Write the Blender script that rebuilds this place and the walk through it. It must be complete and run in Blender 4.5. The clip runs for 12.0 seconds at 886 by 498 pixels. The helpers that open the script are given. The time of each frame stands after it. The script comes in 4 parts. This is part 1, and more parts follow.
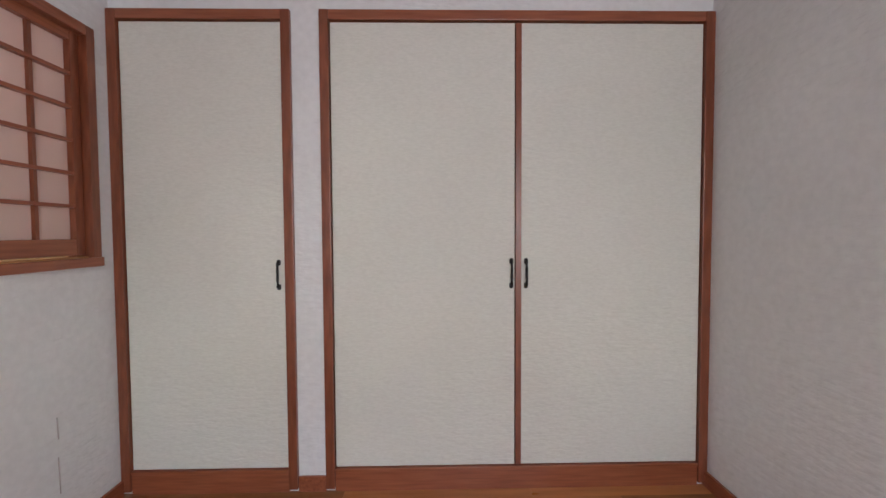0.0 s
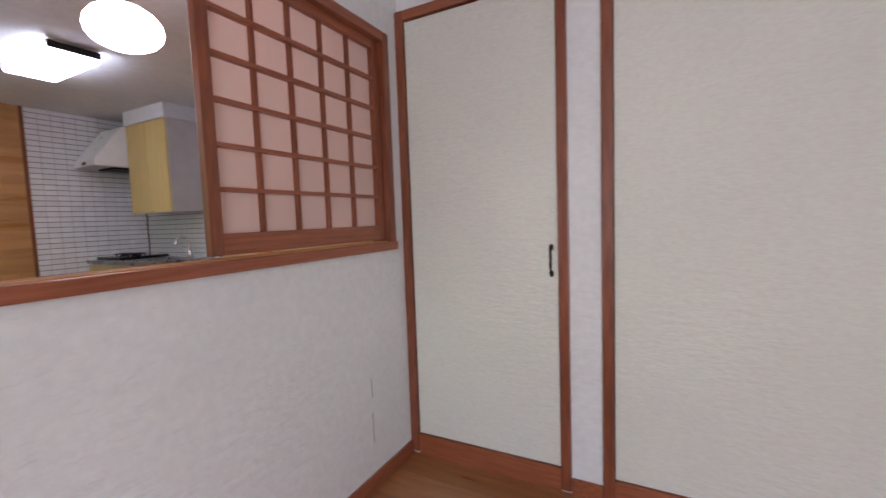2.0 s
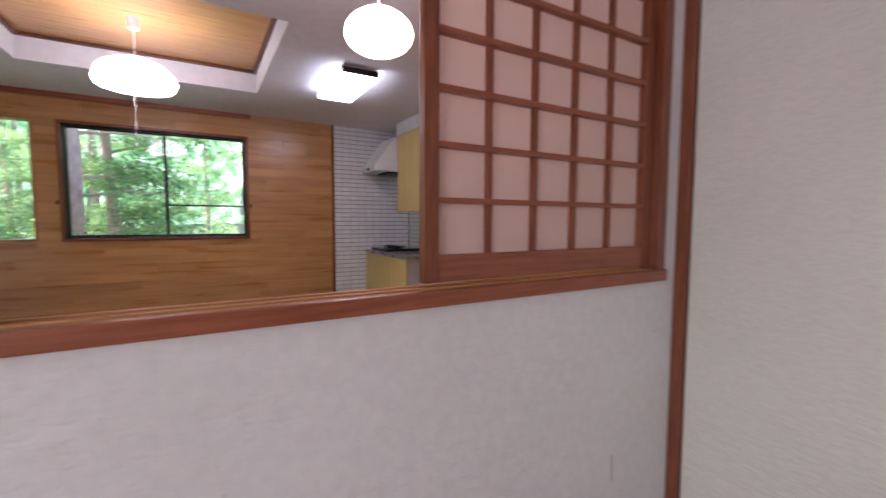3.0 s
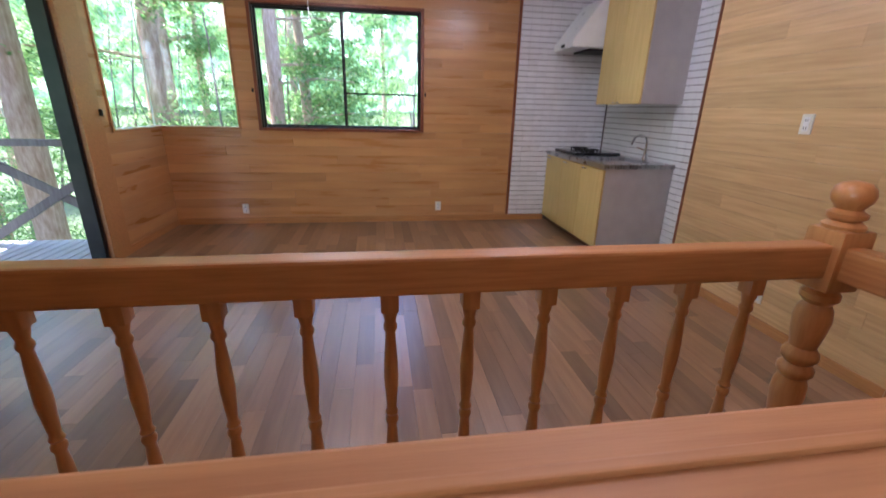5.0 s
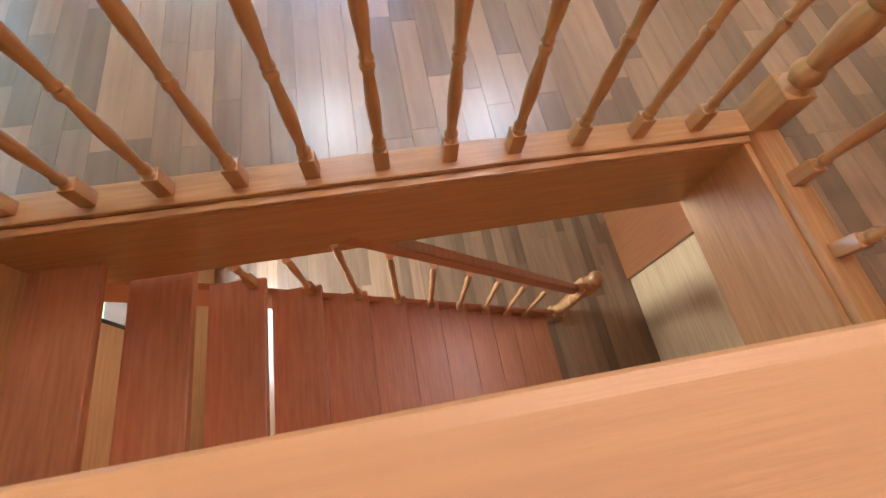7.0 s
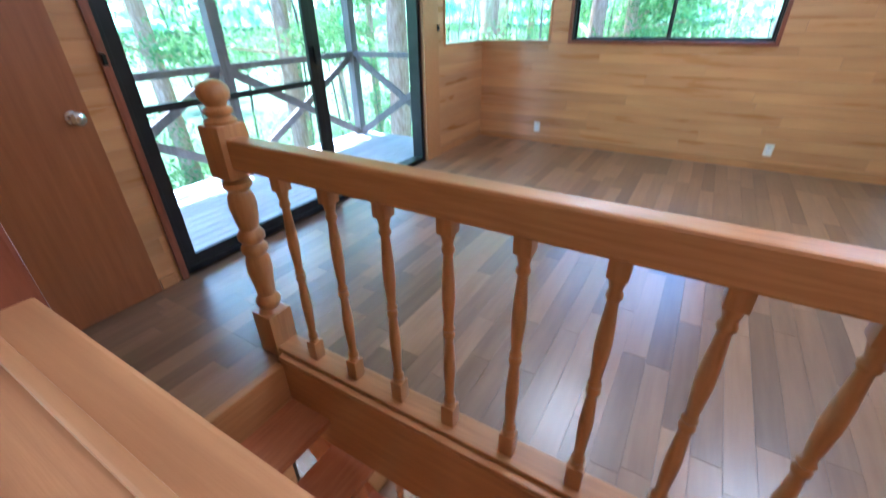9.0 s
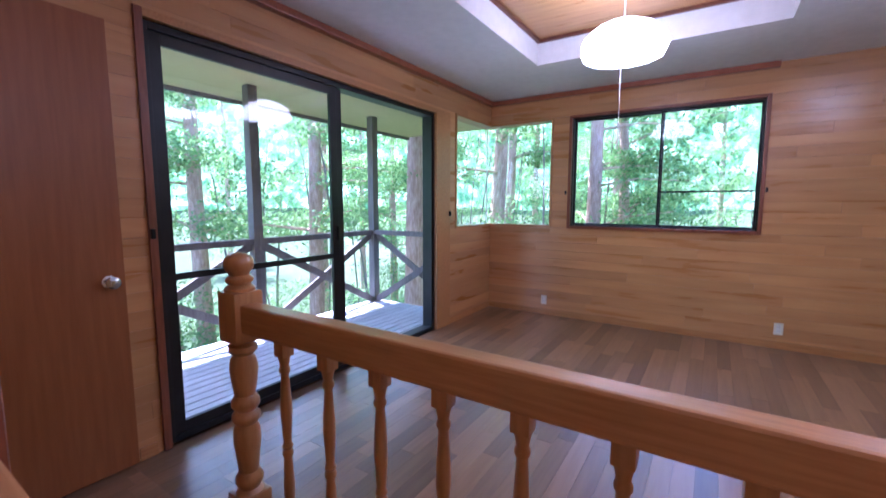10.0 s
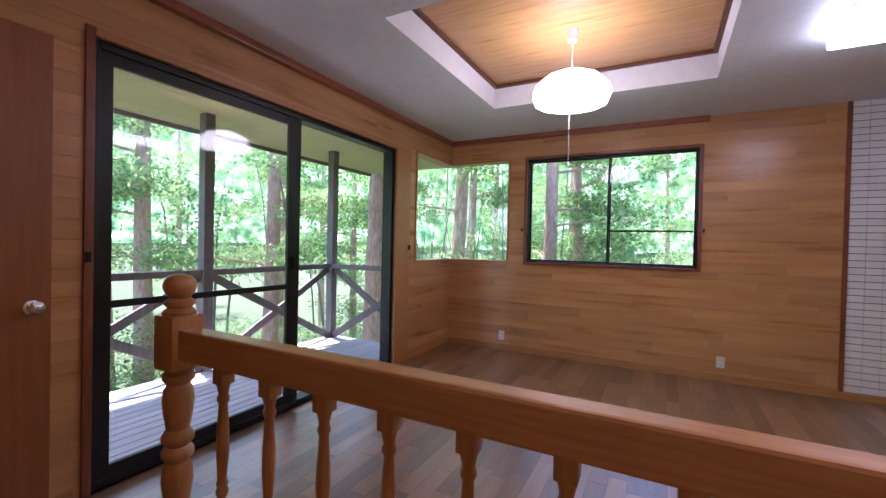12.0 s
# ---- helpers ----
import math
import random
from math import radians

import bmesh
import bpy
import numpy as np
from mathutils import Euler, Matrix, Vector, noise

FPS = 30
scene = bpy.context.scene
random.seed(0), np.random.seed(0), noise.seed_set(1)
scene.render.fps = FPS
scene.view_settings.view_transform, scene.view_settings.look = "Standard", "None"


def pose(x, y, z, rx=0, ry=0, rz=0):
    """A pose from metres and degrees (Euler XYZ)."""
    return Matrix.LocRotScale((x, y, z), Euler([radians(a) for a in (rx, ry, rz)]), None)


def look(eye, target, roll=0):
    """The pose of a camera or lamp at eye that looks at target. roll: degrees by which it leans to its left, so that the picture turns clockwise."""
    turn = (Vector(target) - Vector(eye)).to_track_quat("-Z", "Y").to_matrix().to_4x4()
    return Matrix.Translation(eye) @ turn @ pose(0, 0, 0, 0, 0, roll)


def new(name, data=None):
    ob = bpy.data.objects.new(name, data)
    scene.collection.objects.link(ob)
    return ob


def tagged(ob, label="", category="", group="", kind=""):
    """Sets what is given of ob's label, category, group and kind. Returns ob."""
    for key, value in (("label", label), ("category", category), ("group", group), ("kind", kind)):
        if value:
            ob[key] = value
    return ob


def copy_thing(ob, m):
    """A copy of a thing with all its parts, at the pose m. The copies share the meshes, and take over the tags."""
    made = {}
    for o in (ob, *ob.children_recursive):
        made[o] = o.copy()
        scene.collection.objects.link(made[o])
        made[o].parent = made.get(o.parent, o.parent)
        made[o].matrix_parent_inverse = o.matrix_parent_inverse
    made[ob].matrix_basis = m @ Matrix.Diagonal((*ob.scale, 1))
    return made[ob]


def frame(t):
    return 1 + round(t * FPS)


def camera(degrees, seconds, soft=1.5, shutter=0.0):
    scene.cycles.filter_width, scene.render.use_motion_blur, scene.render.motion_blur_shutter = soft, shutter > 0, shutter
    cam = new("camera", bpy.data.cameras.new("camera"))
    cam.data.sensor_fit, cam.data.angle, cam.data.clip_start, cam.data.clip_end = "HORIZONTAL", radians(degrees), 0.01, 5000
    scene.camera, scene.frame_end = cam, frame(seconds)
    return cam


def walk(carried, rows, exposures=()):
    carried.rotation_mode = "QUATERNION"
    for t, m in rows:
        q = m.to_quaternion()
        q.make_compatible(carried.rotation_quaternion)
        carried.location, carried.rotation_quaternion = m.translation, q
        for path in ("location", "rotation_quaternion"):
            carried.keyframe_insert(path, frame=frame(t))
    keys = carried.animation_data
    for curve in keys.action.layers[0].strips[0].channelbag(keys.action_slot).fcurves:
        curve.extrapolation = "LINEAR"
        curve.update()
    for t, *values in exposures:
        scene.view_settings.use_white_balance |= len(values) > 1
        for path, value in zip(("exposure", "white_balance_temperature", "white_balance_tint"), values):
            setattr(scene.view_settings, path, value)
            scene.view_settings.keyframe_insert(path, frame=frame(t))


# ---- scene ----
cam = camera(93.6, 12.0, shutter=0.3)
PATH = [
    (0, (0.133, -0.009, 1.138), (0.173, 1.989, 1.062), -0.3),
    (0.5, (0.128, -0.002, 1.138), (0.158, 1.996, 1.056), -0.2),
    (1, (0.094, 0.007, 1.148), (-0.014, 2.002, 1.043), -0.6),
    (1.5, (-0.023, 0.001, 1.15), (-0.595, 1.913, 1.02), -1.6),
    (2, (-0.175, 0.15, 1.146), (-1.109, 1.913, 0.998), -2.0),
    (2.5, (-0.32, 0.307, 1.189), (-1.622, 1.819, 1.048), -1.2),
    (3, (-0.481, 0.46, 1.209), (-2.204, 1.466, 1.071), 0.2),
    (3.5, (-0.711, 0.499, 1.243), (-2.62, 1.08, 1.115), 0.0),
    (3.7, (-0.794, 0.507, 1.255), (-2.739, 0.95, 1.113), 0.2),
    (5.3, (-1.331, 0.493, 1.222), (-3.1, 0.847, 0.359), 0.9),
    (5.5, (-1.384, 0.492, 1.208), (-3.001, 0.937, 0.118), 1.6),
    (6, (-1.434, 0.501, 1.142), (-2.659, 0.832, -0.405), 3.5),
    (6.5, (-1.454, 0.511, 1.114), (-2.28, 0.769, -0.689), 5.9),
    (6.7, (-1.453, 0.513, 1.109), (-2.185, 0.758, -0.736), 7.2),
    (8.3, (-1.41, 0.515, 1.177), (-2.61, 0.156, -0.382), 1.6),
    (8.5, (-1.414, 0.531, 1.216), (-2.623, -0.022, -0.277), -0.0),
    (9, (-1.386, 0.58, 1.229), (-2.876, -0.334, 0.257), -1.1),
    (9.5, (-1.371, 0.605, 1.243), (-2.968, -0.467, 0.695), -1.7),
    (10, (-1.38, 0.627, 1.243), (-3.047, -0.458, 1.029), 0.1),
    (10.5, (-1.387, 0.648, 1.243), (-3.099, -0.384, 1.262), 0.8),
    (11, (-1.385, 0.66, 1.205), (-3.135, -0.308, 1.208), 0.9),
    (11.5, (-1.382, 0.663, 1.197), (-3.138, -0.295, 1.169), 1.3),
    (12, (-1.382, 0.661, 1.196), (-3.15, -0.274, 1.17), 1.3),
]
walk(cam, [(t, look(e, g, r)) for t, e, g, r in PATH], exposures=[(0, 3.05, 5850, 18), (2.5, 3.15, 5750, 22), (3.5, 2.85, 6000, 30), (5.3, 3.65, 5500, 20), (6.0, 4.35, 5400, 15), (6.7, 4.6, 5400, 8), (8.5, 4.55, 4500, -10), (9.0, 4.15, 4500, 3), (9.5, 3.45, 4700, 19), (10.0, 3.35, 4800, 30), (10.5, 2.95, 5250, 27), (12, 3.0, 5600, 30)])

# ---- world and light ----
world = bpy.data.worlds.new("sky")
scene.world = world
world.use_nodes = True
wn = world.node_tree.nodes
sky = wn.new("ShaderNodeTexSky")
sky.sky_type = "NISHITA"
sky.sun_disc = False
sky.sun_elevation, sky.sun_rotation = radians(58), radians(200)
world.node_tree.links.new(sky.outputs[0], wn["Background"].inputs[0])
wn["Background"].inputs[1].default_value = 0.15


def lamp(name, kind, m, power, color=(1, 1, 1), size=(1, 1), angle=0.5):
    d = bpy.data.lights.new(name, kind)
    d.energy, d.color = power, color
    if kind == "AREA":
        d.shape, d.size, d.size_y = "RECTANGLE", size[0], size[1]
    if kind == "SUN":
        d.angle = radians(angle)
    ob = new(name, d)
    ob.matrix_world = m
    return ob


lamp("sun", "SUN", look((-6, -8, 14), (-4, -2, 0)), 4.0, (1, 0.95, 0.86))
# added fill for the small room: assumed window light, unseen behind the walk's start
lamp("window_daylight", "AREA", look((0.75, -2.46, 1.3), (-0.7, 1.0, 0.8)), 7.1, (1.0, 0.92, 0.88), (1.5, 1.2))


# ---- materials ----
def nodes(name):
    m = bpy.data.materials.new(name)
    m.use_nodes = True
    nt = m.node_tree
    return m, nt, nt.nodes["Principled BSDF"]


def surface(name, a, b, rough=0.6, scale=(1, 1, 1), noise_scale=8.0, bump=0.1, bump_scale=60.0, per=0.0, metal=0.0, coat=0.0, detail=4.0, fine=None, dist=0.003):
    """Two tones through stretched noise, a second coarse stain, fine relief; per: variation from piece to piece."""
    m, nt, p = nodes(name)
    L = nt.links
    co = nt.nodes.new("ShaderNodeTexCoord")
    mp = nt.nodes.new("ShaderNodeMapping")
    mp.inputs["Scale"].default_value = scale
    L.new(co.outputs["Object"], mp.inputs[0])
    vec = mp.outputs[0]
    info = nt.nodes.new("ShaderNodeObjectInfo")
    if per:
        off = nt.nodes.new("ShaderNodeVectorMath")
        off.operation = "MULTIPLY_ADD"
        comb = nt.nodes.new("ShaderNodeCombineXYZ")
        for k in range(3):
            L.new(info.outputs["Random"], comb.inputs[k])
        L.new(comb.outputs[0], off.inputs[0])
        off.inputs[1].default_value = (37, 53, 71)
        L.new(vec, off.inputs[2])
        vec = off.outputs[0]
    n1 = nt.nodes.new("ShaderNodeTexNoise")
    n1.inputs["Scale"].default_value, n1.inputs["Detail"].default_value = noise_scale, detail
    L.new(vec, n1.inputs["Vector"])
    ramp = nt.nodes.new("ShaderNodeValToRGB")
    ramp.color_ramp.elements[0].position, ramp.color_ramp.elements[1].position = 0.3, 0.7
    ramp.color_ramp.elements[0].color, ramp.color_ramp.elements[1].color = (*a, 1), (*b, 1)
    L.new(n1.outputs["Fac"], ramp.inputs[0])
    n2 = nt.nodes.new("ShaderNodeTexNoise")
    n2.inputs["Scale"].default_value = 0.9
    L.new(co.outputs["Object"], n2.inputs["Vector"])
    hsv = nt.nodes.new("ShaderNodeHueSaturation")
    mr = nt.nodes.new("ShaderNodeMapRange")
    mr.inputs[1].default_value, mr.inputs[2].default_value = 0.3, 0.7
    mr.inputs[3].default_value, mr.inputs[4].default_value = 0.92, 1.06
    L.new(n2.outputs["Fac"], mr.inputs[0])
    val = mr.outputs[0]
    if per:
        pm = nt.nodes.new("ShaderNodeMapRange")
        pm.inputs[3].default_value, pm.inputs[4].default_value = 1 - per, 1 + per
        L.new(info.outputs["Random"], pm.inputs[0])
        mul = nt.nodes.new("ShaderNodeMath")
        mul.operation = "MULTIPLY"
        L.new(val, mul.inputs[0])
        L.new(pm.outputs[0], mul.inputs[1])
        val = mul.outputs[0]
    L.new(val, hsv.inputs["Value"])
    L.new(ramp.outputs[0], hsv.inputs["Color"])
    L.new(hsv.outputs[0], p.inputs["Base Color"])
    n3 = nt.nodes.new("ShaderNodeTexNoise")
    n3.inputs["Scale"].default_value, n3.inputs["Detail"].default_value = bump_scale, 3
    if fine:
        mp2 = nt.nodes.new("ShaderNodeMapping")
        mp2.inputs["Scale"].default_value = fine
        L.new(co.outputs["Object"], mp2.inputs[0])
        L.new(mp2.outputs[0], n3.inputs["Vector"])
    else:
        L.new(vec, n3.inputs["Vector"])
    bp = nt.nodes.new("ShaderNodeBump")
    bp.inputs["Strength"].default_value, bp.inputs["Distance"].default_value = bump, dist
    L.new(n3.outputs["Fac"], bp.inputs["Height"])
    L.new(bp.outputs[0], p.inputs["Normal"])
    rr = nt.nodes.new("ShaderNodeMapRange")
    rr.inputs[3].default_value, rr.inputs[4].default_value = max(rough - 0.07, 0.02), min(rough + 0.07, 1)
    L.new(n1.outputs["Fac"], rr.inputs[0])
    L.new(rr.outputs[0], p.inputs["Roughness"])
    p.inputs["Metallic"].default_value = metal
    p.inputs["Coat Weight"].default_value = coat
    p.inputs["Coat Roughness"].default_value = 0.27
    return m


def glow(name, color, strength, base=(0.9, 0.9, 0.9)):
    m, nt, p = nodes(name)
    p.inputs["Base Color"].default_value = (*base, 1)
    p.inputs["Emission Color"].default_value = (*color, 1)
    p.inputs["Emission Strength"].default_value = strength
    return m


def pane_glass(name, tint=(1, 1, 1), gloss=1.0):
    m = bpy.data.materials.new(name)
    m.use_nodes = True
    nt = m.node_tree
    nt.nodes.clear()
    out = nt.nodes.new("ShaderNodeOutputMaterial")
    mix = nt.nodes.new("ShaderNodeMixShader")
    tr = nt.nodes.new("ShaderNodeBsdfTransparent")
    tr.inputs[0].default_value = (*tint, 1)
    gl = nt.nodes.new("ShaderNodeBsdfGlossy")
    gl.inputs["Roughness"].default_value = 0.01
    lw = nt.nodes.new("ShaderNodeLayerWeight")
    lw.inputs[0].default_value = 0.5
    pw = nt.nodes.new("ShaderNodeMath")
    pw.operation = "POWER"
    pw.inputs[1].default_value = 4.0
    nt.links.new(lw.outputs["Facing"], pw.inputs[0])
    ad = nt.nodes.new("ShaderNodeMath")
    ad.operation = "MULTIPLY_ADD"
    ad.inputs[1].default_value, ad.inputs[2].default_value = 0.6, 0.035
    nt.links.new(pw.outputs[0], ad.inputs[0])
    nt.links.new(ad.outputs[0], mix.inputs[0])
    nt.links.new(tr.outputs[0], mix.inputs[1])
    nt.links.new(gl.outputs[0], mix.inputs[2])
    nt.links.new(mix.outputs[0], out.inputs[0])
    return m


WALLPAPER = surface("wallpaper", (0.70, 0.71, 0.71), (0.76, 0.77, 0.77), 0.85, (1, 1, 1), 30, 0.8, 1.0, fine=(15, 15, 42), dist=0.0085)
FUSUMA = surface("fusuma_paper", (0.645, 0.65, 0.585), (0.715, 0.72, 0.655), 0.8, (9, 9, 30), 5, 0.6, 1.0, fine=(20, 20, 64), dist=0.007)
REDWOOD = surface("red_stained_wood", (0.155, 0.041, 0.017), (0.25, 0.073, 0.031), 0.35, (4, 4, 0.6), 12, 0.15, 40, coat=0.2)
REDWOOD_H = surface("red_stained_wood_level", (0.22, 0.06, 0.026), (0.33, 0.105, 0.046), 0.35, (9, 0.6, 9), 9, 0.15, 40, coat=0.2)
RAILWOOD = surface("varnished_rail_wood", (0.37, 0.165, 0.054), (0.49, 0.24, 0.082), 0.38, (14, 0.8, 14), 6, 0.1, 40, coat=0.1)
SILLWOOD = surface("worn_sill_wood", (0.41, 0.185, 0.068), (0.54, 0.265, 0.104), 0.55, (14, 0.7, 14), 5, 0.1, 40)
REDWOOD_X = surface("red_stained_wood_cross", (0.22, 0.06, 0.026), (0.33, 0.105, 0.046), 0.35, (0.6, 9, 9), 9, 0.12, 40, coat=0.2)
RAILWOOD_X = surface("varnished_rail_wood_cross", (0.37, 0.165, 0.054), (0.49, 0.24, 0.082), 0.38, (0.8, 14, 14), 6, 0.1, 40, coat=0.1)
TURNED = surface("turned_wood", (0.37, 0.165, 0.054), (0.48, 0.235, 0.082), 0.32, (8, 8, 0.8), 7, 0.08, 40, coat=0.3)
TREADWOOD = surface("tread_wood", (0.34, 0.108, 0.038), (0.44, 0.160, 0.058), 0.38, (0.8, 9, 9), 8, 0.1, 40, coat=0.2)
WALLBOARD = surface("wall_board_wood", (0.44, 0.205, 0.074), (0.57, 0.305, 0.122), 0.29, (0.4, 0.4, 4), 3, 0.05, 30, per=0.12, coat=0.15)
WALLBOARD_N = surface("pale_wall_board_wood", (0.52, 0.32, 0.15), (0.66, 0.44, 0.22), 0.36, (0.7, 0.7, 14), 4, 0.08, 30, per=0.09, coat=0.15)
CEILWOOD = surface("ceiling_board_wood", (0.46, 0.24, 0.09), (0.60, 0.34, 0.14), 0.3, (12, 0.7, 1), 4, 0.05, 30, coat=0.2)
FLOORWOOD = surface("floor_plank_wood", (0.205, 0.112, 0.057), (0.27, 0.157, 0.083), 0.33, (0.7, 7, 1), 4, 0.06, 40, per=0.36, coat=0.55)
ROOMFLOOR = surface("room_floor_wood", (0.31, 0.125, 0.042), (0.43, 0.19, 0.068), 0.3, (0.7, 7, 1), 4, 0.08, 40, per=0.5, coat=0.3)
DOORWOOD = surface("orange_door_veneer", (0.25, 0.080, 0.022), (0.31, 0.105, 0.031), 0.4, (10, 10, 0.7), 5, 0.05, 40, coat=0.1)
PLASTER = surface("ceiling_paper", (0.70, 0.70, 0.73), (0.76, 0.76, 0.79), 0.85, (1, 1, 1), 14, 0.25, 140)
JOINT = surface("joint_shadow_wood", (0.12, 0.055, 0.025), (0.16, 0.075, 0.035), 0.7)
DARKTRIM = surface("dark_stained_trim", (0.10, 0.035, 0.018), (0.16, 0.055, 0.028), 0.45, (2, 2, 2), 8)
ALU = surface("black_aluminium", (0.012, 0.012, 0.013), (0.022, 0.021, 0.022), 0.35, metal=0.4)
IRON = surface("black_iron", (0.012, 0.012, 0.012), (0.03, 0.03, 0.03), 0.4, metal=0.7)
CHROME = surface("worn_chrome", (0.55, 0.55, 0.56), (0.68, 0.68, 0.70), 0.14, metal=1.0)
STEEL = surface("brushed_steel", (0.42, 0.43, 0.45), (0.52, 0.53, 0.55), 0.28, (1, 20, 1), 8, metal=1.0)
TILEWHITE = surface("white_glazed_tile", (0.74, 0.73, 0.76), (0.80, 0.79, 0.82), 0.16, per=0.04, bump=0.03)
GROUT = surface("dark_grout", (0.10, 0.07, 0.08), (0.15, 0.11, 0.12), 0.9)
YELLOWDOOR = surface("yellow_veneer", (0.60, 0.43, 0.15), (0.68, 0.50, 0.20), 0.4, (6, 6, 0.6), 5)
GREYBOARD = surface("grey_laminate", (0.50, 0.46, 0.45), (0.56, 0.52, 0.50), 0.5)
WHITEMETAL = surface("white_enamel", (0.76, 0.76, 0.77), (0.82, 0.82, 0.83), 0.3)
PLASTIC = surface("ivory_plastic", (0.72, 0.69, 0.60), (0.78, 0.75, 0.66), 0.4)
BLACKGLASS = surface("black_hob_glass", (0.01, 0.01, 0.012), (0.02, 0.02, 0.022), 0.12)
DECKWOOD = surface("weathered_deck_board", (0.34, 0.33, 0.36), (0.46, 0.45, 0.48), 0.75, (0.7, 14, 1), 5, 0.3, 50, per=0.12)
POSTWOOD = surface("weathered_post_wood", (0.13, 0.105, 0.10), (0.21, 0.18, 0.17), 0.8, (8, 8, 0.8), 5, 0.3, 40)
SOFFIT = surface("pale_soffit_board", (0.62, 0.52, 0.28), (0.72, 0.61, 0.35), 0.6, (1, 14, 1), 5)
BARK = surface("pine_bark", (0.40, 0.22, 0.155), (0.66, 0.45, 0.36), 0.95, (9, 9, 2), 3, 1.0, 12, dist=0.03)
SOIL = surface("forest_floor", (0.030, 0.045, 0.018), (0.060, 0.095, 0.032), 0.95, (1, 1, 1), 2, 0.6, 8, dist=0.05)
PAPER_M, _nt, _p = nodes("shoji_paper")
_p.inputs["Base Color"].default_value = (0.70, 0.62, 0.57, 1)
_p.inputs["Roughness"].default_value = 0.9
_p.inputs["Transmission Weight"].default_value = 0.0
_tl = _nt.nodes.new("ShaderNodeBsdfTranslucent")
_tl.inputs[0].default_value = (0.85, 0.68, 0.62, 1)
_mx = _nt.nodes.new("ShaderNodeMixShader")
_mx.inputs[0].default_value = 0.5
_nt.links.new(_p.outputs[0], _mx.inputs[1])
_nt.links.new(_tl.outputs[0], _mx.inputs[2])
_nt.links.new(_mx.outputs[0], _nt.nodes["Material Output"].inputs[0])
_tn = _nt.nodes.new("ShaderNodeTexNoise")
_tn.inputs["Scale"].default_value = 60
_bp = _nt.nodes.new("ShaderNodeBump")
_bp.inputs["Strength"].default_value = 0.15
_nt.links.new(_tn.outputs[0], _bp.inputs["Height"])
_nt.links.new(_bp.outputs[0], _p.inputs["Normal"])
LAMPGLOW = glow("lamp_shade_glow", (1, 0.95, 0.92), 1.7)
GLOBEGLOW = glow("globe_glow", (1, 0.78, 0.70), 3.2)
PANELGLOW = glow("ceiling_panel_glow", (0.95, 0.97, 1.0), 1.6)
GLASS = pane_glass("window_glass")


def leaf_material(name, a, b):
    m, nt, p = nodes(name)
    geo = nt.nodes.new("ShaderNodeNewGeometry")
    ramp = nt.nodes.new("ShaderNodeValToRGB")
    ramp.color_ramp.elements[0].color, ramp.color_ramp.elements[1].color = (*a, 1), (*b, 1)
    nt.links.new(geo.outputs["Random Per Island"], ramp.inputs[0])
    nt.links.new(ramp.outputs[0], p.inputs["Base Color"])
    p.inputs["Roughness"].default_value = 0.5
    tl = nt.nodes.new("ShaderNodeBsdfTranslucent")
    nt.links.new(ramp.outputs[0], tl.inputs[0])
    mx = nt.nodes.new("ShaderNodeMixShader")
    mx.inputs[0].default_value = 0.5
    nt.links.new(p.outputs[0], mx.inputs[1])
    nt.links.new(tl.outputs[0], mx.inputs[2])
    nt.links.new(mx.outputs[0], nt.nodes["Material Output"].inputs[0])
    return m


LEAF = leaf_material("broad_leaves", (0.075, 0.18, 0.05), (0.34, 0.50, 0.18))
LEAF_D = leaf_material("shrub_leaves", (0.05, 0.13, 0.04), (0.24, 0.40, 0.13))


# ---- building helpers ----
def box(bm, x0, x1, y0, y1, z0, z1, bevel=0.0):
    r = bmesh.ops.create_cube(bm, size=1, matrix=Matrix.Translation(((x0 + x1) / 2, (y0 + y1) / 2, (z0 + z1) / 2)) @ Matrix.Diagonal((x1 - x0, y1 - y0, z1 - z0, 1)))
    if bevel:
        es = list({e for v in r["verts"] for e in v.link_edges})
        bmesh.ops.bevel(bm, geom=es, offset=bevel, segments=2, affect="EDGES", profile=0.6)
    return bm


def beam(bm, a, b, w, h, bevel=0.0):
    """A squared bar from a to b, w wide and h high."""
    a, b = Vector(a), Vector(b)
    d = b - a
    q = d.to_track_quat("X", "Z").to_matrix().to_4x4()
    m = Matrix.Translation((a + b) / 2) @ q @ Matrix.Diagonal((d.length, w, h, 1))
    r = bmesh.ops.create_cube(bm, size=1, matrix=m)
    if bevel:
        es = list({e for v in r["verts"] for e in v.link_edges})
        bmesh.ops.bevel(bm, geom=es, offset=bevel, segments=2, affect="EDGES")
    return bm


def lathe(bm, rings, seg=20, base=(0, 0, 0)):
    """A turned solid about z from (radius, height) rings."""
    prev = None
    for r, z in rings:
        ring = [bm.verts.new((base[0] + r * math.cos(2 * math.pi * k / seg), base[1] + r * math.sin(2 * math.pi * k / seg), base[2] + z)) for k in range(seg)]
        if prev:
            for k in range(seg):
                bm.faces.new((prev[k], prev[(k + 1) % seg], ring[(k + 1) % seg], ring[k]))
        else:
            bm.faces.new(ring[::-1])
        prev = ring
    bm.faces.new(prev)
    return bm


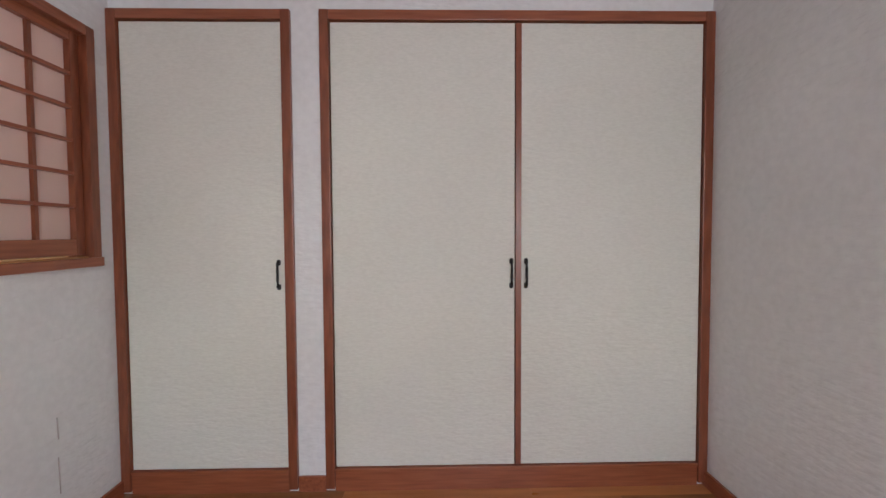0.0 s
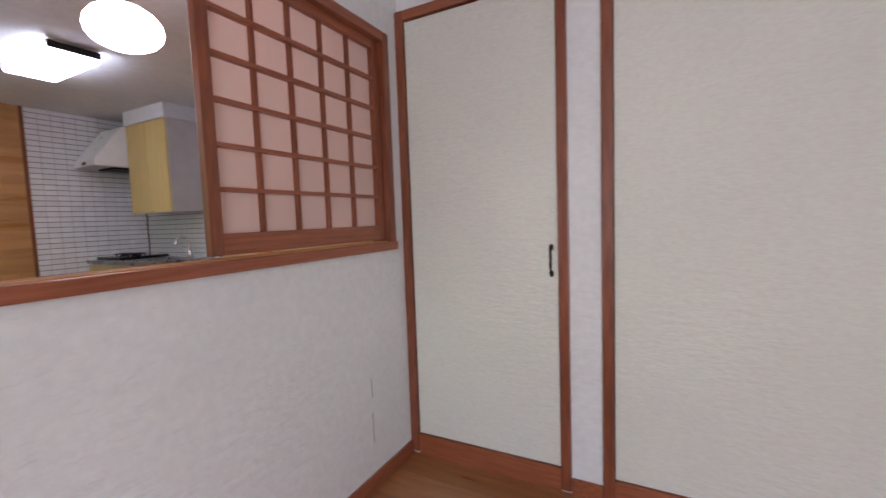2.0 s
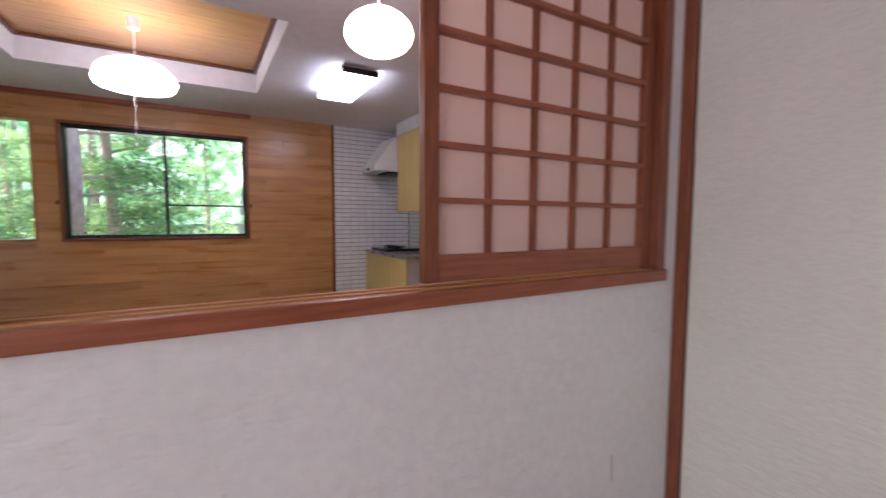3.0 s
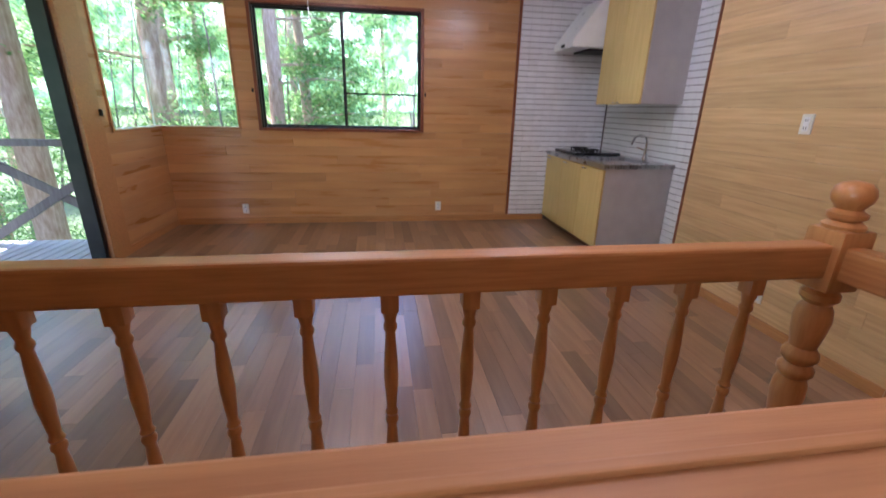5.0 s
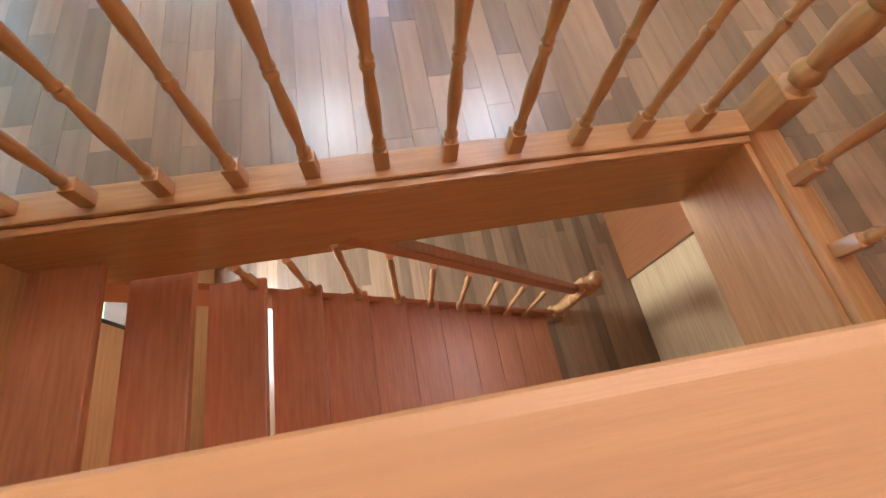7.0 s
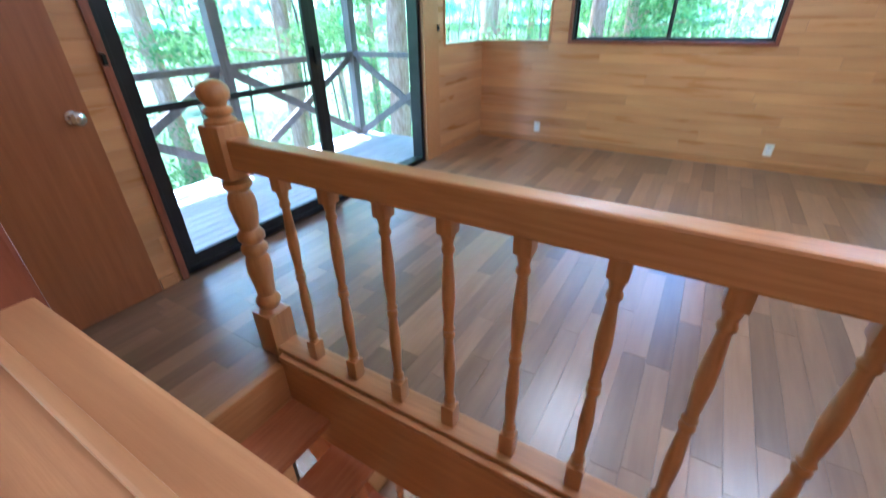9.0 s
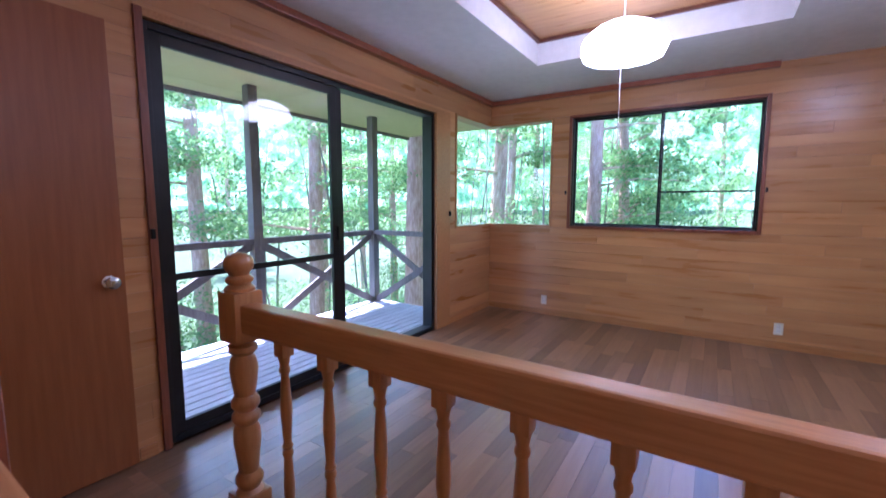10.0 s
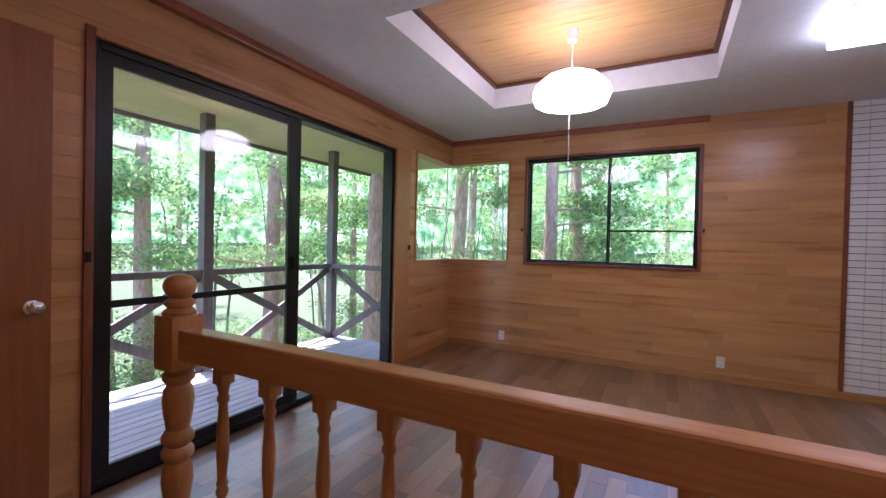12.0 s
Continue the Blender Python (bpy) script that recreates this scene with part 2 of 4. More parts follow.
def tube(bm, pts, r, seg=10):
    """A round rod along points."""
    pts = [Vector(p) for p in pts]
    prev = None
    for i, p in enumerate(pts):
        d = (pts[min(i + 1, len(pts) - 1)] - pts[max(i - 1, 0)]).normalized()
        up = Vector((0, 0, 1)) if abs(d.z) < 0.9 else Vector((1, 0, 0))
        u = d.cross(up).normalized()
        v = d.cross(u)
        rr = r[i] if isinstance(r, (list, tuple)) else r
        ring = [bm.verts.new(p + rr * (math.cos(2 * math.pi * k / seg) * u + math.sin(2 * math.pi * k / seg) * v)) for k in range(seg)]
        if prev:
            for k in range(seg):
                bm.faces.new((prev[k], prev[(k + 1) % seg], ring[(k + 1) % seg], ring[k]))
        else:
            bm.faces.new(ring)
        prev = ring
    bm.faces.new(prev[::-1])
    return bm


def mesh_of(name, bm, material, smooth=False):
    bmesh.ops.recalc_face_normals(bm, faces=bm.faces)
    me = bpy.data.meshes.new(name)
    bm.to_mesh(me)
    bm.free()
    me.materials.append(material)
    if smooth:
        for p in me.polygons:
            p.use_smooth = True
        me.set_sharp_from_angle(angle=radians(38))
    return me


def part(name, bm, material, parent=None, label="", smooth=False):
    ob = new(name, mesh_of(name, bm, material, smooth))
    if parent:
        ob.parent = parent
    if label:
        ob["label"] = label
    return ob


def B(*a, bevel=0.0):
    return box(bmesh.new(), *a, bevel=bevel)


def thing(name, label, category, group="", kind="", at=(0, 0, 0)):
    ob = new(name)
    ob.location = at
    return tagged(ob, label, category, group, kind)


def structure(name, bm, material, label, category):
    return tagged(part(name, bm, material), label, category, kind="structure")


def wall_x(bm, x0, x1, y0, y1, z0, z1, holes):
    """A wall across x with openings (y0, y1, z0, z1)."""
    ys = sorted({y0, y1, *[h[0] for h in holes], *[h[1] for h in holes]})
    for a, b in zip(ys, ys[1:]):
        cuts = sorted([(h[2], h[3]) for h in holes if h[0] <= a + 1e-6 and h[1] >= b - 1e-6])
        z = z0
        for c, d in cuts:
            if c - z > 0.002:
                box(bm, x0, x1, a, b, z, c)
            z = d
        if z1 - z > 0.002:
            box(bm, x0, x1, a, b, z, z1)
    return bm


def wall_y(bm, y0, y1, x0, x1, z0, z1, holes):
    wall_x(bm, y0, y1, x0, x1, z0, z1, holes)
    for v in bm.verts:
        v.co.x, v.co.y = v.co.y, v.co.x
    return bm


# ---- main numbers ----
XR = -1.362      # window wall, face to the small room
XL = -1.43       # window wall, face to the stairwell
YC = 1.974       # closet wall
RF = -0.105      # floor of the small room; the living room's floor is 0
XW = -5.90       # far wall of the living room
YS = -1.64       # wall with the sliding door
YN = 2.76        # pale wall
YK = 3.06        # tiled back of the kitchen recess
XK = -4.04       # edge of the recess
CZ = 2.42        # living room ceiling
LOW = -2.47      # lower floor
WELL = (-2.135, XL, -0.66, 1.73)

# ---- the small room ----
structure("floor", B(XR - 0.05, 1.55, -2.45, YC + 0.1, RF - 0.14, RF - 0.012), JOINT, "dark subfloor under the small room's planks", "floor")
structure("ceiling_1", B(XR - 0.05, 1.55, -2.45, YC + 0.1, 2.44, 2.52), PLASTER, "plain white papered ceiling of the small room", "ceiling")
structure("wall_north", wall_y(bmesh.new(), YC, YC + 0.10, XR, 1.55, RF, 2.44, [(-1.352, -0.56, -0.045, 2.15), (-0.37, 1.42, -0.045, 2.15)]), WALLPAPER, "white textured wallpaper on the closet wall", "wall")
structure("wall_east", B(1.457, 1.61, -2.45, YC, RF, 2.44), WALLPAPER, "white textured wallpaper wall", "wall")
structure("wall_south", wall_y(bmesh.new(), -2.55, -2.45, XR, 1.61, RF, 2.44, [(-0.2, 1.4, 0.6, 1.95)]), WALLPAPER, "white textured wallpaper wall with an assumed, unseen window", "wall")
HOLE = (0.125, 1.835, 1.02, 2.01)
structure("wall_west", wall_x(bmesh.new(), XR - 0.049, XR, -2.45, YC, RF, 2.44, [HOLE]), WALLPAPER, "white textured wallpaper wall with an inner window", "wall")
structure("wall_stair_side", wall_x(bmesh.new(), XL, XR - 0.049, -1.78, 3.16, LOW, 2.44, [HOLE]), WALLBOARD, "varnished wood wall over the stairwell", "wall")
for nm, bm in (("baseboard", B(XR, XR + 0.014, -2.45, YC - 0.02, RF, RF + 0.075, bevel=0.003)), ("baseboard", B(1.443, 1.457, -2.45, YC, RF, RF + 0.075, bevel=0.003)),
               ("baseboard", B(-0.527, -0.397, YC - 0.010, YC, RF, RF + 0.075))):
    structure(nm, bm, REDWOOD_H, "red-stained wooden skirting along the wall", "baseboard")


def closet(x0, x1, leaves, label):
    c = thing("closet", label, "closet", at=((x0 + x1) / 2, YC, RF))
    def put(name, bm, mat, lab="", par=None, smooth=False):
        o = part(name, bm, mat, par or c, lab, smooth)
        if par is None:
            o.matrix_parent_inverse = Matrix.Translation((-(x0 + x1) / 2, -YC, -RF))
        return o
    f = 0.043
    zt, zb = 2.171, 0.013
    put("jamb", B(x0, x0 + f, YC - 0.022, YC + 0.09, zb - 0.10, zt, bevel=0.003), REDWOOD)
    put("jamb", B(x1 - f, x1, YC - 0.022, YC + 0.09, zb - 0.10, zt, bevel=0.003), REDWOOD)
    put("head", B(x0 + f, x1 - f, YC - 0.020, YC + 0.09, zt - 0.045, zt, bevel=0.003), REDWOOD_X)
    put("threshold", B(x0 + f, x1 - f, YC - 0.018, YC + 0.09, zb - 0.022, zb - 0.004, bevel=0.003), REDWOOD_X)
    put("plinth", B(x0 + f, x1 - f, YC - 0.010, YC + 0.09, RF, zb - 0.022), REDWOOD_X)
    put("back_panel", B(x0 + f, x1 - f, YC + 0.075, YC + 0.09, zb, zt - 0.05), JOINT)
    n = len(leaves)
    w = (x1 - x0 - 2 * f) / n
    for k, side in enumerate(leaves):
        a, b = x0 + f + k * w + 0.004, x0 + f + (k + 1) * w - 0.004
        d = put("door", B(a + (0.012 if k else 0), b - (0.012 if k < n - 1 else 0), YC - 0.004, YC + 0.03, zb, zt - 0.052, bevel=0.002), FUSUMA)
        if k:
            put("stile", B(a - 0.016, a + 0.012, YC - 0.008, YC + 0.03, zb, zt - 0.052, bevel=0.002), REDWOOD)
        hx = b - 0.028 if side > 0 else a + 0.034
        bm = bmesh.new()
        tube(bm, [(hx, YC - y, 0.945 + z) for y, z in ((0.004, 0.065), (0.020, 0.055), (0.026, 0.025), (0.024, 0), (0.026, -0.025), (0.020, -0.055), (0.004, -0.065))], [0.009, 0.008, 0.0065, 0.006, 0.0065, 0.008, 0.009])
        box(bm, hx - 0.009, hx + 0.009, YC - 0.010, YC - 0.002, 0.99, 1.015, 0.003)
        box(bm, hx - 0.009, hx + 0.009, YC - 0.010, YC - 0.002, 0.875, 0.90, 0.003)
        h = put("handle", bm, IRON, "black iron pull handle", smooth=True)
    return c


closet(-1.3615, -0.529, [1], "narrow closet with one cream papered door and red-wood frame")
closet(-0.395, 1.4565, [1, -1], "wide closet with two cream papered doors and red-wood frame")

# lifted wallpaper seams low on the window wall
for zc, hh in ((0.375, 0.045), (0.185, 0.075)):
    bm = bmesh.new()
    beam(bm, (XR + 0.001, 1.640, zc - hh), (XR + 0.003, 1.634, zc + hh), 0.004, 0.003)
    tagged(part("wallpaper_flap", bm, GREYBOARD), "small lifted seam in the white wallpaper", "wallpaper")

# assumed window round the added fill lamp, unseen behind the start of the walk
w = thing("window_1", "assumed window frame behind the start of the walk, unseen", "window", kind="structure")
for a in ((-0.2, -0.15, 0.6, 1.95), (1.35, 1.4, 0.6, 1.95), (-0.15, 1.35, 0.6, 0.65), (-0.15, 1.35, 1.90, 1.95), (0.58, 0.62, 0.65, 1.90)):
    part("window_frame", B(a[0], a[1], -2.53, -2.47, a[2], a[3]), REDWOOD, w)

# ---- inner window with a shoji ----
iw = thing("inner_window", "red-wood framed inner window with a sliding lattice shoji", "window", kind="structure")
y0, y1, z0, z1 = 0.096, 1.868, 1.005, 2.031
part("frame_post", B(XL - 0.025, XR + 0.018, y0, y0 + 0.062, z0 + 0.001, z1, bevel=0.004), REDWOOD, iw)
part("frame_post", B(XL - 0.025, XR + 0.018, y1 - 0.045, y1, z0 + 0.001, z1, bevel=0.004), REDWOOD, iw)
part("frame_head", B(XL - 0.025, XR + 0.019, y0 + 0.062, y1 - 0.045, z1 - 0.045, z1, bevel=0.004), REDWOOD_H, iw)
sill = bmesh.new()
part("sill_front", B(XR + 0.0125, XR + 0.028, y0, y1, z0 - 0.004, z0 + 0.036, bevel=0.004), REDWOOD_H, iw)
box(sill, XL - 0.020, XR + 0.012, y0 - 0.0, y1 + 0.0, z0 - 0.002, z0 + 0.035, 0.004)
part("window_sill", sill, SILLWOOD, iw)
for x in (XR - 0.008, XR - 0.050):
    part("track_rib", B(x - 0.005, x + 0.005, y0 + 0.063, y1 - 0.046, z0 + 0.034, z0 + 0.040, bevel=0.002), SILLWOOD, iw)


def shoji(x, ya, yb, label):
    s = thing("shoji_panel", label, "sliding panel")
    za, zb = 1.053, 1.987
    part("stile", B(x - 0.015, x + 0.015, ya, ya + 0.042, za, zb, bevel=0.003), REDWOOD, s)
    part("stile", B(x - 0.015, x + 0.015, yb - 0.042, yb, za, zb, bevel=0.003), REDWOOD, s)
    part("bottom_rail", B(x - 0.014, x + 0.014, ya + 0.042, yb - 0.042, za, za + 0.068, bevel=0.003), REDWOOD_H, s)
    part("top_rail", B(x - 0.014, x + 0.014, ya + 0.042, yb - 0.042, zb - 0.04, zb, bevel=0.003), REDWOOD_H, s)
    part("paper", B(x - 0.0125, x - 0.0115, ya + 0.03, yb - 0.03, za + 0.05, zb - 0.03), PAPER_M, s, "thin white shoji paper")
    w, h = yb - ya - 0.084, zb - 0.04 - za - 0.068
    for k in range(1, 5):
        yy = ya + 0.042 + w * k / 5
        part("lattice_bar", B(x - 0.011, x + 0.004, yy - 0.008, yy + 0.008, za + 0.068, zb - 0.04), REDWOOD, s)
    for k in range(1, 6):
        zz = za + 0.068 + h * k / 6
        part("lattice_bar", B(x - 0.011, x + 0.0145, ya + 0.042, yb - 0.042, zz - 0.007, zz + 0.007), REDWOOD_H, s)
    return s


shoji(XR - 0.028, 0.930, 1.818, "red-wood lattice shoji with white paper in its track")

# ---- living room shell ----
structure("floor", B(XW - 0.1, WELL[0] - 0.001, YS - 0.1, YN + 0.01, -0.30, -0.012), JOINT, "subfloor below the living room planks", "floor")
structure("floor", B(WELL[0], XL, YS - 0.1, WELL[2], -0.30, -0.012), JOINT, "subfloor of the stair landing", "floor")
structure("floor", B(WELL[0], XL, WELL[3] + 0.001, YN + 0.01, -0.30, -0.012), JOINT, "subfloor beyond the stairwell", "floor")
structure("floor", B(XW - 0.1, XK, YN + 0.011, YK + 0.1, -0.30, -0.012), JOINT, "subfloor in the kitchen recess", "floor")
CO = (-4.91, -3.24, -0.714, 0.971)   # ceiling coffer
cb = bmesh.new()
for a in ((XW - 0.1, CO[0], YS - 0.1, YK + 0.1), (CO[1], XL, YS - 0.1, YK + 0.1), (CO[0], CO[1], YS - 0.1, CO[2]), (CO[0], CO[1], CO[3], YK + 0.1)):
    box(cb, *a, CZ, CZ + 0.06)
for a in ((CO[0] - 0.02, CO[0], CO[2], CO[3]), (CO[1], CO[1] + 0.02, CO[2], CO[3]), (CO[0], CO[1], CO[2] - 0.02, CO[2]), (CO[0], CO[1], CO[3], CO[3] + 0.02)):
    box(cb, *a, CZ + 0.06, CZ + 0.20)
structure("ceiling_2", cb, PLASTER, "white papered ceiling with a raised coffer", "ceiling")
structure("coffer_ceiling", B(CO[0] - 0.02, CO[1] + 0.02, CO[2] - 0.02, CO[3] + 0.02, CZ + 0.20, CZ + 0.24), CEILWOOD, "varnished golden wood boards in the ceiling coffer", "ceiling")
for a in ((CO[0], CO[0] + 0.03, CO[2], CO[3]), (CO[1] - 0.03, CO[1], CO[2], CO[3]), (CO[0] + 0.03, CO[1] - 0.03, CO[2], CO[2] + 0.03), (CO[0] + 0.03, CO[1] - 0.03, CO[3] - 0.03, CO[3])):
    structure("trim", B(*a, CZ + 0.173, CZ + 0.199, bevel=0.003), DARKTRIM, "dark wood moulding round the ceiling coffer", "trim")

W2 = (-0.713, 0.972, 0.984, 2.172)
W1 = (YS, -0.887, 0.992, 2.165)
SD = (-4.73, -2.31, -0.012, 2.10)
W1S = (XW, -5.09, 0.992, 2.165)
DR = (-2.16, -1.66, -0.012, 2.03)
far = structure("wall_west_living", wall_x(bmesh.new(), XW - 0.14, XW - 0.012, YS - 0.14, YK + 0.1, -0.3, CZ, [W2, (YS - 0.14, W1[1], W1[2], W1[3])]), JOINT, "far wall clad in varnished level wood boards", "wall")
side = structure("wall_south_living", wall_y(bmesh.new(), YS - 0.14, YS - 0.012, XW - 0.012, XL, -0.3, CZ, [SD, (XW - 0.012, W1S[1], W1S[2], W1S[3])]), JOINT, "wood boarded wall with a glazed sliding door", "wall")
north = structure("wall_north_living", B(XK, XL, YN + 0.012, YK + 0.1, -0.3, CZ), JOINT, "wall clad in pale varnished wood boards", "wall")
structure("wall_kitchen", B(XW - 0.012, XK - 0.001, YK + 0.012, YK + 0.1, -0.3, CZ), GROUT, "dark grouted backing of the kitchen tiles", "wall")
structure("wall_kitchen", B(XW - 0.0119, XW - 0.004, 1.985, YK, 0.0, CZ), GROUT, "dark grouted backing of the far wall tiles", "wall")

for a in ((XW, XW + 0.012, YS + 0.012, 2.42), ):
    structure("baseboard", B(*a, 0, 0.065, bevel=0.003), RAILWOOD, "varnished wooden skirting at the far wall", "baseboard")
structure("baseboard", B(XW + 0.012, SD[0] - 0.25, YS, YS + 0.012, 0, 0.065, bevel=0.003), RAILWOOD_X, "varnished wooden skirting below the corner window", "baseboard")
structure("baseboard", B(-2.25, DR[0] - 0.01, YS, YS + 0.012, 0, 0.065, bevel=0.003), RAILWOOD_X, "short varnished wooden skirting beside the door", "baseboard")
structure("baseboard", B(XK, XL, YN - 0.012, YN, 0, 0.065, bevel=0.003), RAILWOOD_X, "varnished wooden skirting at the pale wall", "baseboard")
structure("trim", B(XW, XW + 0.055, YS, 1.01, CZ - 0.050, CZ - 0.001, bevel=0.006), REDWOOD_H, "red-wood curtain rail moulding along the far wall", "trim")
structure("trim", B(XW + 0.056, XL, YS, YS + 0.055, CZ - 0.050, CZ - 0.001, bevel=0.006), REDWOOD_H, "red-wood curtain rail moulding over the sliding door", "trim")
structure("trim", B(XW, XW + 0.014, 1.955, 1.982, 0.066, CZ), REDWOOD, "thin wood strip between boards and tiles", "trim")
structure("trim", B(XK - 0.02, XK - 0.001, YN - 0.006, YN + 0.03, 0.0, CZ), REDWOOD, "wood strip at the edge of the kitchen recess", "trim")


def frame_x(t, x0, x1, o, wid, mat, name="window_frame"):
    """Four frame members across x round the opening o = (y0, y1, z0, z1)."""
    a, b, c, d = o
    part(name, B(x0, x1, a, a + wid, c, d, bevel=0.003), mat, t)
    part(name, B(x0, x1, b - wid, b, c, d, bevel=0.003), mat, t)
    part(name, B(x0, x1, a + wid, b - wid, c, c + wid, bevel=0.003), mat, t)
    part(name, B(x0, x1, a + wid, b - wid, d - wid, d, bevel=0.003), mat, t)


def frame_y(t, y0, y1, o, wid, mat, name="window_frame", bottom=True):
    a, b, c, d = o
    part(name, B(a, a + wid, y0, y1, c, d, bevel=0.003), mat, t)
    part(name, B(b - wid, b, y0, y1, c, d, bevel=0.003), mat, t)
    if bottom:
        part(name, B(a + wid, b - wid, y0, y1, c, c + wid, bevel=0.003), mat, t)
    part(name, B(a + wid, b - wid, y0, y1, d - wid, d, bevel=0.003), mat, t)


def pane(bm, parent):
    p = part("pane", bm, GLASS, parent, "clear window glass")
    p.visible_shadow = False
    return p


# wide two-leaf window of the far wall
t = thing("window_2", "two-leaf sliding window with black aluminium frame and wood trim", "window", kind="structure")
frame_x(t, XW - 0.13, XW + 0.016, W2, 0.030, REDWOOD, "window_trim")
i2 = (W2[0] + 0.028, W2[1] - 0.028, W2[2] + 0.028, W2[3] - 0.028)
frame_x(t, XW - 0.12, XW - 0.02, i2, 0.014, ALU)
mid = (i2[0] + i2[1]) / 2 + 0.03
la = (i2[0] + 0.014, mid + 0.015, i2[2] + 0.014, i2[3] - 0.014)
lb = (mid - 0.015, i2[1] - 0.014, i2[2] + 0.014, i2[3] - 0.014)
frame_x(t, XW - 0.098, XW - 0.075, la, 0.018, ALU, "sash")
frame_x(t, XW - 0.068, XW - 0.045, lb, 0.018, ALU, "sash")
part("sash_bar", B(XW - 0.064, XW - 0.050, lb[0] + 0.022, lb[1] - 0.022, 1.355, 1.372), ALU, t)
pane(B(XW - 0.088, XW - 0.084, la[0] + 0.02, la[1] - 0.02, la[2] + 0.02, la[3] - 0.02), t)
pane(B(XW - 0.058, XW - 0.054, lb[0] + 0.02, lb[1] - 0.02, lb[2] + 0.02, lb[3] - 0.02), t)
for yy in (W2[0] - 0.02, W2[1] + 0.016):
    bm = bmesh.new()
    box(bm, XW, XW + 0.022, yy - 0.008, yy + 0.008, 1.35, 1.39, 0.004)
    tagged(part("curtain_hook", bm, IRON), "small dark curtain tie hook on the wall", "hook")

for xx, zz in ((-2.285, 1.10), (-4.95, 1.15)):
    bm = bmesh.new()
    box(bm, xx - 0.009, xx + 0.009, YS + 0.0165, YS + 0.040, zz - 0.024, zz + 0.024, 0.005)
    tagged(part("curtain_hook", bm, IRON), "small dark curtain tie hook beside the sliding door", "hook")

# frameless corner window
t = thing("window_3", "corner window of two fixed panes in thin wood trim", "window", kind="structure")
tw = 0.022
part("window_trim", B(XW - 0.13, XW + 0.012, W1[1] - tw, W1[1], W1[2], W1[3], bevel=0.003), RAILWOOD, t)
part("window_trim", B(XW - 0.13, XW + 0.012, YS - 0.13, W1[1] - tw, W1[2], W1[2] + tw, bevel=0.003), RAILWOOD, t)
part("window_trim", B(XW - 0.13, XW + 0.012, YS - 0.13, W1[1] - tw, W1[3] - tw, W1[3], bevel=0.003), RAILWOOD, t)
part("window_trim", B(W1S[1] - tw, W1S[1], YS - 0.13, YS + 0.012, W1[2], W1[3], bevel=0.003), RAILWOOD, t)
part("window_trim", B(XW + 0.012, W1S[1] - tw, YS - 0.13, YS + 0.012, W1[2], W1[2] + tw, bevel=0.003), RAILWOOD, t)
part("window_trim", B(XW + 0.012, W1S[1] - tw, YS - 0.13, YS + 0.012, W1[3] - tw, W1[3], bevel=0.003), RAILWOOD, t)
part("corner_bead", B(XW - 0.110, XW - 0.098, YS - 0.110, YS - 0.098, W1[2] + tw, W1[3] - tw), WHITEMETAL, t)
pane(B(XW - 0.104, XW - 0.100, YS - 0.097, W1[1] - tw, W1[2] + tw, W1[3] - tw), t)
pane(B(XW - 0.097, W1S[1] - tw, YS - 0.104, YS - 0.100, W1[2] + tw, W1[3] - tw), t)

# sliding door to the deck
t = thing("door_1", "glazed sliding door with black aluminium leaves, half open", "sliding door", kind="structure")
o = (SD[0], SD[1], 0.0, SD[3])
part("door_trim", B(SD[1] - 0.001, SD[1] + 0.035, YS - 0.02, YS + 0.016, 0.0, SD[3] + 0.04, bevel=0.003), REDWOOD, t)
part("door_trim", B(SD[0] - 0.24, SD[0] + 0.001, YS - 0.009, YS + 0.018, 0.0, SD[3] + 0.04, bevel=0.003), RAILWOOD, t)
part("door_trim", B(SD[0] + 0.001, SD[1] - 0.001, YS - 0.02, YS + 0.016, SD[3], SD[3] + 0.04, bevel=0.003), RAILWOOD, t)
frame_y(t, YS - 0.13, YS - 0.022, o, 0.035, ALU, "door_frame")
md = -3.49
A = (md - 0.03, SD[1] - 0.035, 0.035, SD[3] - 0.035)
frame_y(t, YS - 0.062, YS - 0.036, A, 0.058, ALU, "leaf_frame")
part("leaf_bar", B(A[0] + 0.058, A[1] - 0.058, YS - 0.058, YS - 0.040, 0.85, 0.885), ALU, t)
pane(B(A[0] + 0.04, A[1] - 0.04, YS - 0.051, YS - 0.047, 0.075, A[3] - 0.04), t)
part("leaf_frame", B(md - 0.110, md - 0.035, YS - 0.100, YS - 0.070, 0.035, SD[3] - 0.036, bevel=0.003), ALU, t)
part("latch", B(md - 0.022, md - 0.008, YS - 0.035, YS - 0.018, 0.98, 1.08, bevel=0.003), IRON, t)

# door on the landing
t = thing("door_2", "flat orange-brown veneered door with a chrome knob, closed", "door", kind="structure", at=(0, 0, 0))
part("door_leaf", B(DR[0], XL - 0.003, YS - 0.008, YS + 0.026, 0.008, DR[3], bevel=0.002), DOORWOOD, t)
bm = bmesh.new()
lathe(bm, [(0.028, 0), (0.028, 0.006), (0.012, 0.010), (0.010, 0.030), (0.020, 0.036), (0.027, 0.048), (0.027, 0.058), (0.018, 0.066), (0.004, 0.067)], 24)
bmesh.ops.transform(bm, matrix=Matrix.Translation((-2.098, YS + 0.026, 0.897)) @ Matrix.Rotation(radians(-90), 4, "X"), verts=bm.verts)
part("knob", bm, CHROME, t, "round chrome door knob", True)


